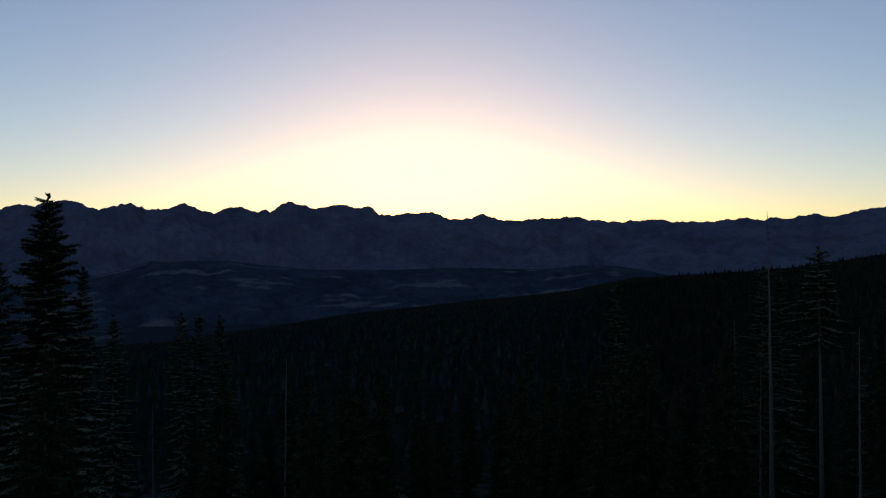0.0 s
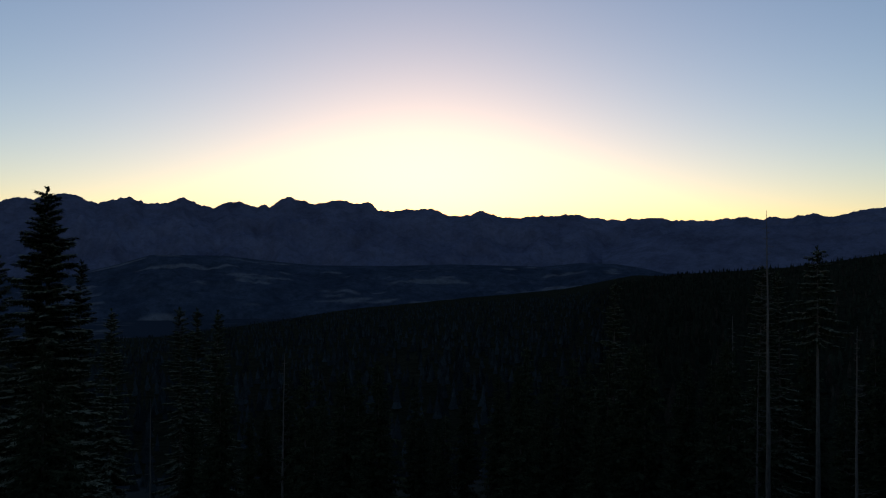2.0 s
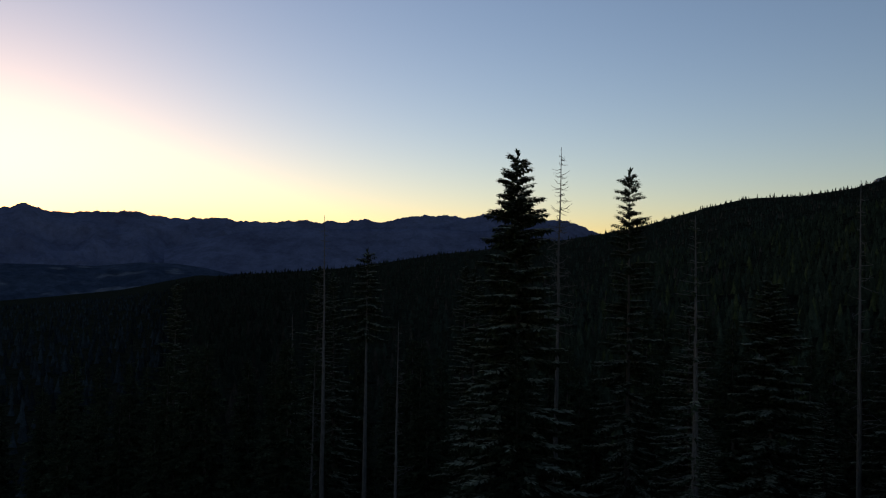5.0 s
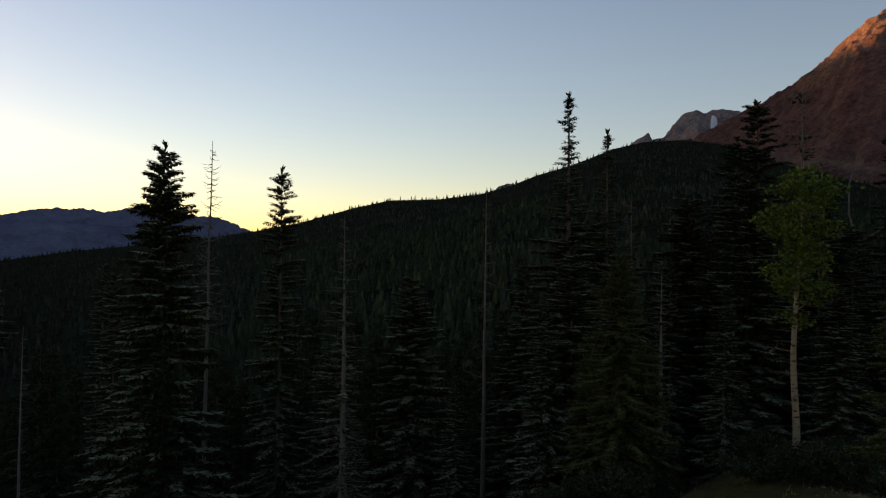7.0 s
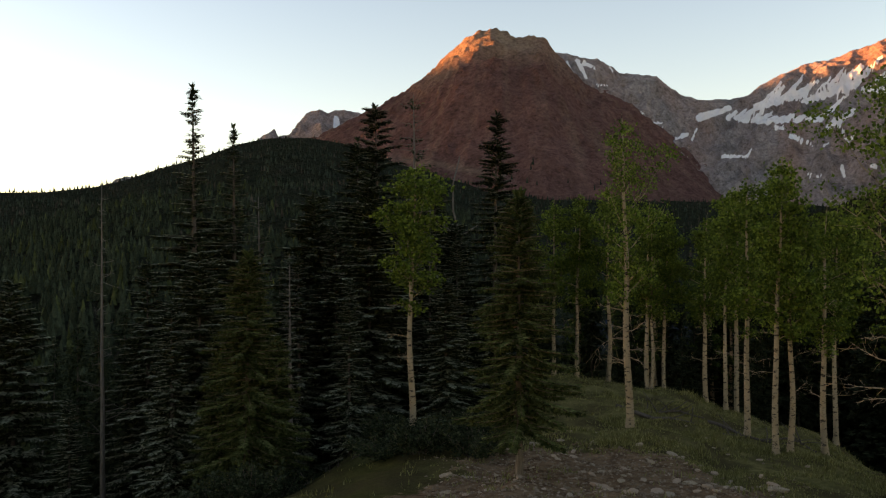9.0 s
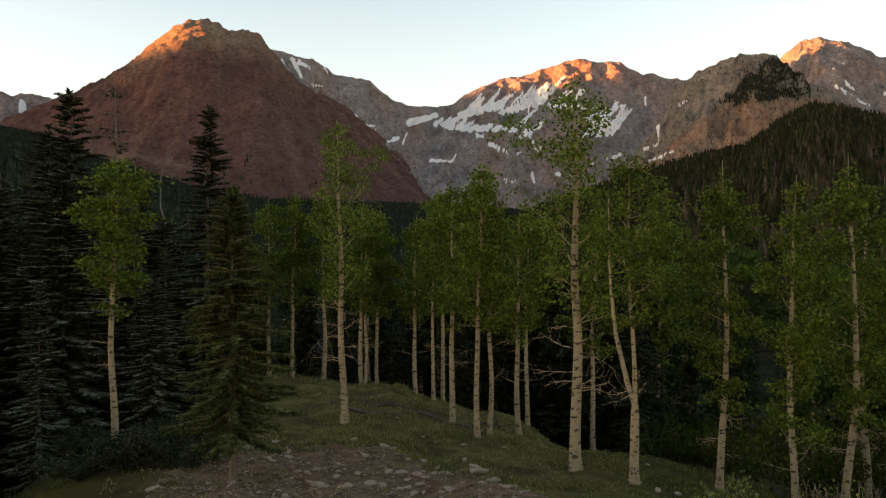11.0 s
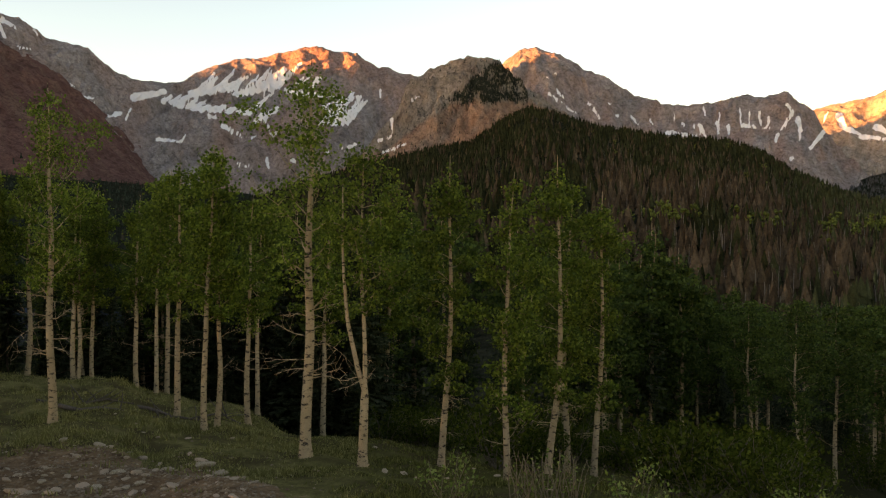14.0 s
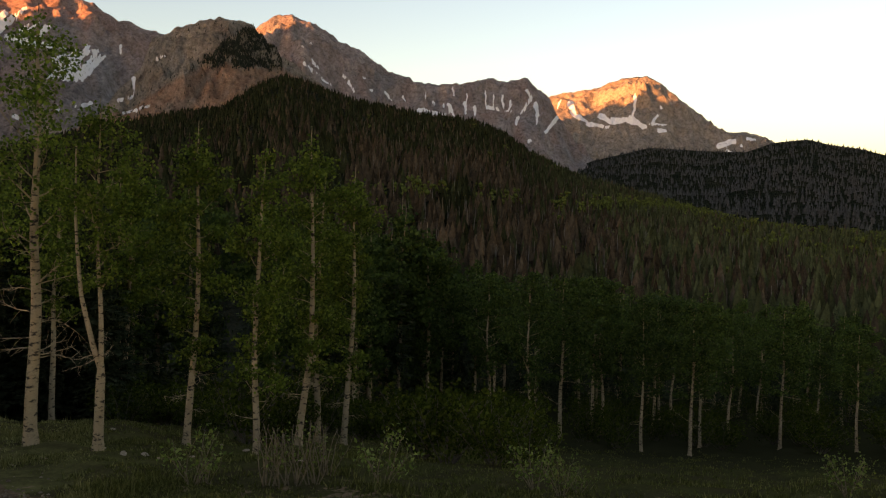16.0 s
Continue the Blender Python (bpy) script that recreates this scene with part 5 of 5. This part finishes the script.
def stone(az, r, size, k, label="pale angular stone lying in the dirt"):
    ob = tagged(new("stone", STONES[k % 6]), label, "stone", "stones on the path")
    ob.matrix_basis = Matrix.LocRotScale(at(az, r, ground_z(az, r) + size * 0.12), Euler((0.2 * math.sin(k), 0.2 * math.cos(k * 3), k * 1.7)), (size, size * (0.7 + 0.1 * (k % 5)), size))
    return ob


stone(-49.75, 14.1, 0.17, 0, "large pale flat stone in the grass")
for i in range(210):
    az = rng_place.uniform(-53, -27)
    r = 10.8 + (float(np.interp(az, *PATH)) - 10.0) * rng_place.random() ** 0.8
    stone(az, r, rng_place.choice((0.022, 0.026, 0.03, 0.04, 0.055, 0.085)) * rng_place.uniform(0.8, 1.2), i)
for i in range(40):
    az = rng_place.uniform(-80, -36)
    stone(az, rng_place.uniform(13, 20), rng_place.uniform(0.03, 0.08), i, "small stone half hidden in grass")


def pebbles():
    rng = random.Random(5)
    verts, faces = [], []
    for _ in range(6500):
        az = rng.uniform(-58, -26)
        r = 10.5 + 7.5 * rng.random()
        if rng.random() > bare_path(az, r) + 0.06:
            continue
        p = at(az, r, ground_z(az, r))
        s = rng.uniform(0.012, 0.04)
        b = len(verts)
        verts.extend(p + Vector((math.cos(t) * s * rng.uniform(.7, 1.3), math.sin(t) * s * rng.uniform(.7, 1.3), s * 0.15)) for t in (0, 1.57, 3.14, 4.71))
        verts.append(p + Vector((0, 0, s * 0.8)))
        faces.extend((b + i, b + (i + 1) % 4, b + 4) for i in range(4))
    return tagged(new("gravel", mesh_from("gravel", verts, faces, M_GRAVEL)), "loose gravel on the bare dirt", "gravel", kind="stuff")


pebbles()


def grass(seed, count, az0, az1, mat, label):
    rng = random.Random(seed)
    verts, faces = [], []
    for _ in range(count):
        az = rng.uniform(az0, az1)
        r = 8.5 + 28 * rng.random() ** 1.5
        bare = bare_path(az, r)
        if rng.random() < max(bare * 0.95, 0.4 * smooth(-60, -68, az), 0.65 * smooth(-84, -94, az), 0.97 * smooth(-33, -28, az)):
            continue
        p = at(az, r, ground_z(az, r) - 0.01)
        clump = noise.noise(p * 0.5) + 0.7 * noise.noise(p * 1.7)
        if clump < rng.uniform(-0.45, 0.25):
            continue
        patch = 0.35 + 1.1 * max(0, noise.noise(p * 0.9) + 0.3)
        for _ in range(5):
            h = rng.uniform(0.04, 0.15) * patch
            o = Vector((rng.gauss(0, 0.06), rng.gauss(0, 0.06), 0))
            d = Vector((rng.gauss(0, 0.35), rng.gauss(0, 0.35), 1)).normalized()
            side = Vector((rng.uniform(-1, 1), rng.uniform(-1, 1), 0)).normalized() * 0.014
            b = len(verts)
            verts.extend((p + o - side, p + o + side, p + o + d * h))
            faces.append((b, b + 1, b + 2))
    return tagged(new("grass", mesh_from("grass", verts, faces, mat)), label, "grass", kind="stuff")


grass(6, 48000, -116, -56, M_GRASS, "short tufted mountain grass")
grass(7, 66000, -60, -8, M_GRASS_DRY, "pale dry tufted grass on the knoll")


def fallen(az, r, length, turn, thick, seed, label):
    """A bare trunk or branch that follows the ground."""
    rng = random.Random(seed)
    verts, faces = [], []
    p0 = at(az, r)
    d = Vector((math.cos(turn), math.sin(turn), 0))
    pts = []
    for k in range(9):
        q = p0 + d * length * (k / 8 - 0.5) + Vector((rng.gauss(0, 0.03), rng.gauss(0, 0.03), 0))
        a = math.degrees(math.atan2(-q.x, q.y))
        pts.append(Vector((q.x, q.y, ground_z(a, math.hypot(q.x, q.y)) + thick * 0.8)))
    tube(verts, faces, pts, [thick * (1 - 0.6 * k / 8) for k in range(9)], 7)
    log = tagged(new("fallen_log", mesh_from("fallen_log", verts, faces, M_BARK, True)), label, "log", "fallen wood")
    for _ in range(8):
        bv, bf = [], []
        q = pts[rng.randrange(2, 8)]
        e = q + (rand_dir(rng) + Vector((0, 0, 0.6))).normalized() * rng.uniform(0.2, 0.7)
        tube(bv, bf, [q, (q + e) / 2 + rand_dir(rng) * 0.04, e], [0.02, 0.013, 0.006], 4)
        part("branch", mesh_from("branch", bv, bf, M_BARK, True), log)
    return log


fallen(-45.5, 21.0, 3.6, radians(-50), 0.055, 1, "weathered fallen log lying in the grass")
fallen(-42.2, 22.5, 2.4, radians(-25), 0.05, 2, "short weathered log sunk in the grass")
fallen(-48.6, 22.0, 2.8, radians(-70), 0.05, 6, "fallen aspen trunk lying below the grove")
fallen(-20.0, 19.5, 2.5, radians(-30), 0.04, 3, "dead fallen branch below the spruces")
fallen(-17.5, 20.5, 2.0, radians(20), 0.04, 4, "dead fallen branch below the spruces")


def crooked_snag(az, r, el0, el1):
    """A bleached dead tree, bent and forked."""
    rng = random.Random(77)
    root = tagged(new("dead_tree"), "bleached crooked dead tree with a forked top", "dead tree", "dead trees")
    root.matrix_basis = Matrix.Translation(at(az, r, ground_z(az, r) - 0.05))
    top = r * math.tan(radians(el1)) - ground_z(az, r)
    low = r * math.tan(radians(el0)) - ground_z(az, r)
    side = Vector((math.cos(radians(az)), math.sin(radians(az)), 0))
    pts = [Vector((0, 0, top * k / 10)) + side * (0.25 * math.sin(k * 1.3) if k > 5 else 0.02 * k) for k in range(11)]
    tv, tf = [], []
    tube(tv, tf, pts, [0.10 - 0.0075 * k for k in range(11)], 7)
    part("trunk", mesh_from("trunk", tv, tf, M_DEAD, True), root)
    for sgn in (-1, 1):
        bv, bf = [], []
        b0 = pts[7]
        bp = [b0 + side * sgn * 0.22 * k + Vector((0, 0, 0.16 * k + 0.05 * rng.uniform(-1, 1))) for k in range(5)]
        tube(bv, bf, bp, [0.05 - 0.009 * k for k in range(5)], 5)
        part("limb", mesh_from("limb", bv, bf, M_DEAD, True), root)
    return root


crooked_snag(-28.6, 34, 1.0, 7.6)
K_SPRUCE[1].put(-28.4, 29, 29 * math.tan(radians(1.8)) - ground_z(-28.4, 29), 1.0)
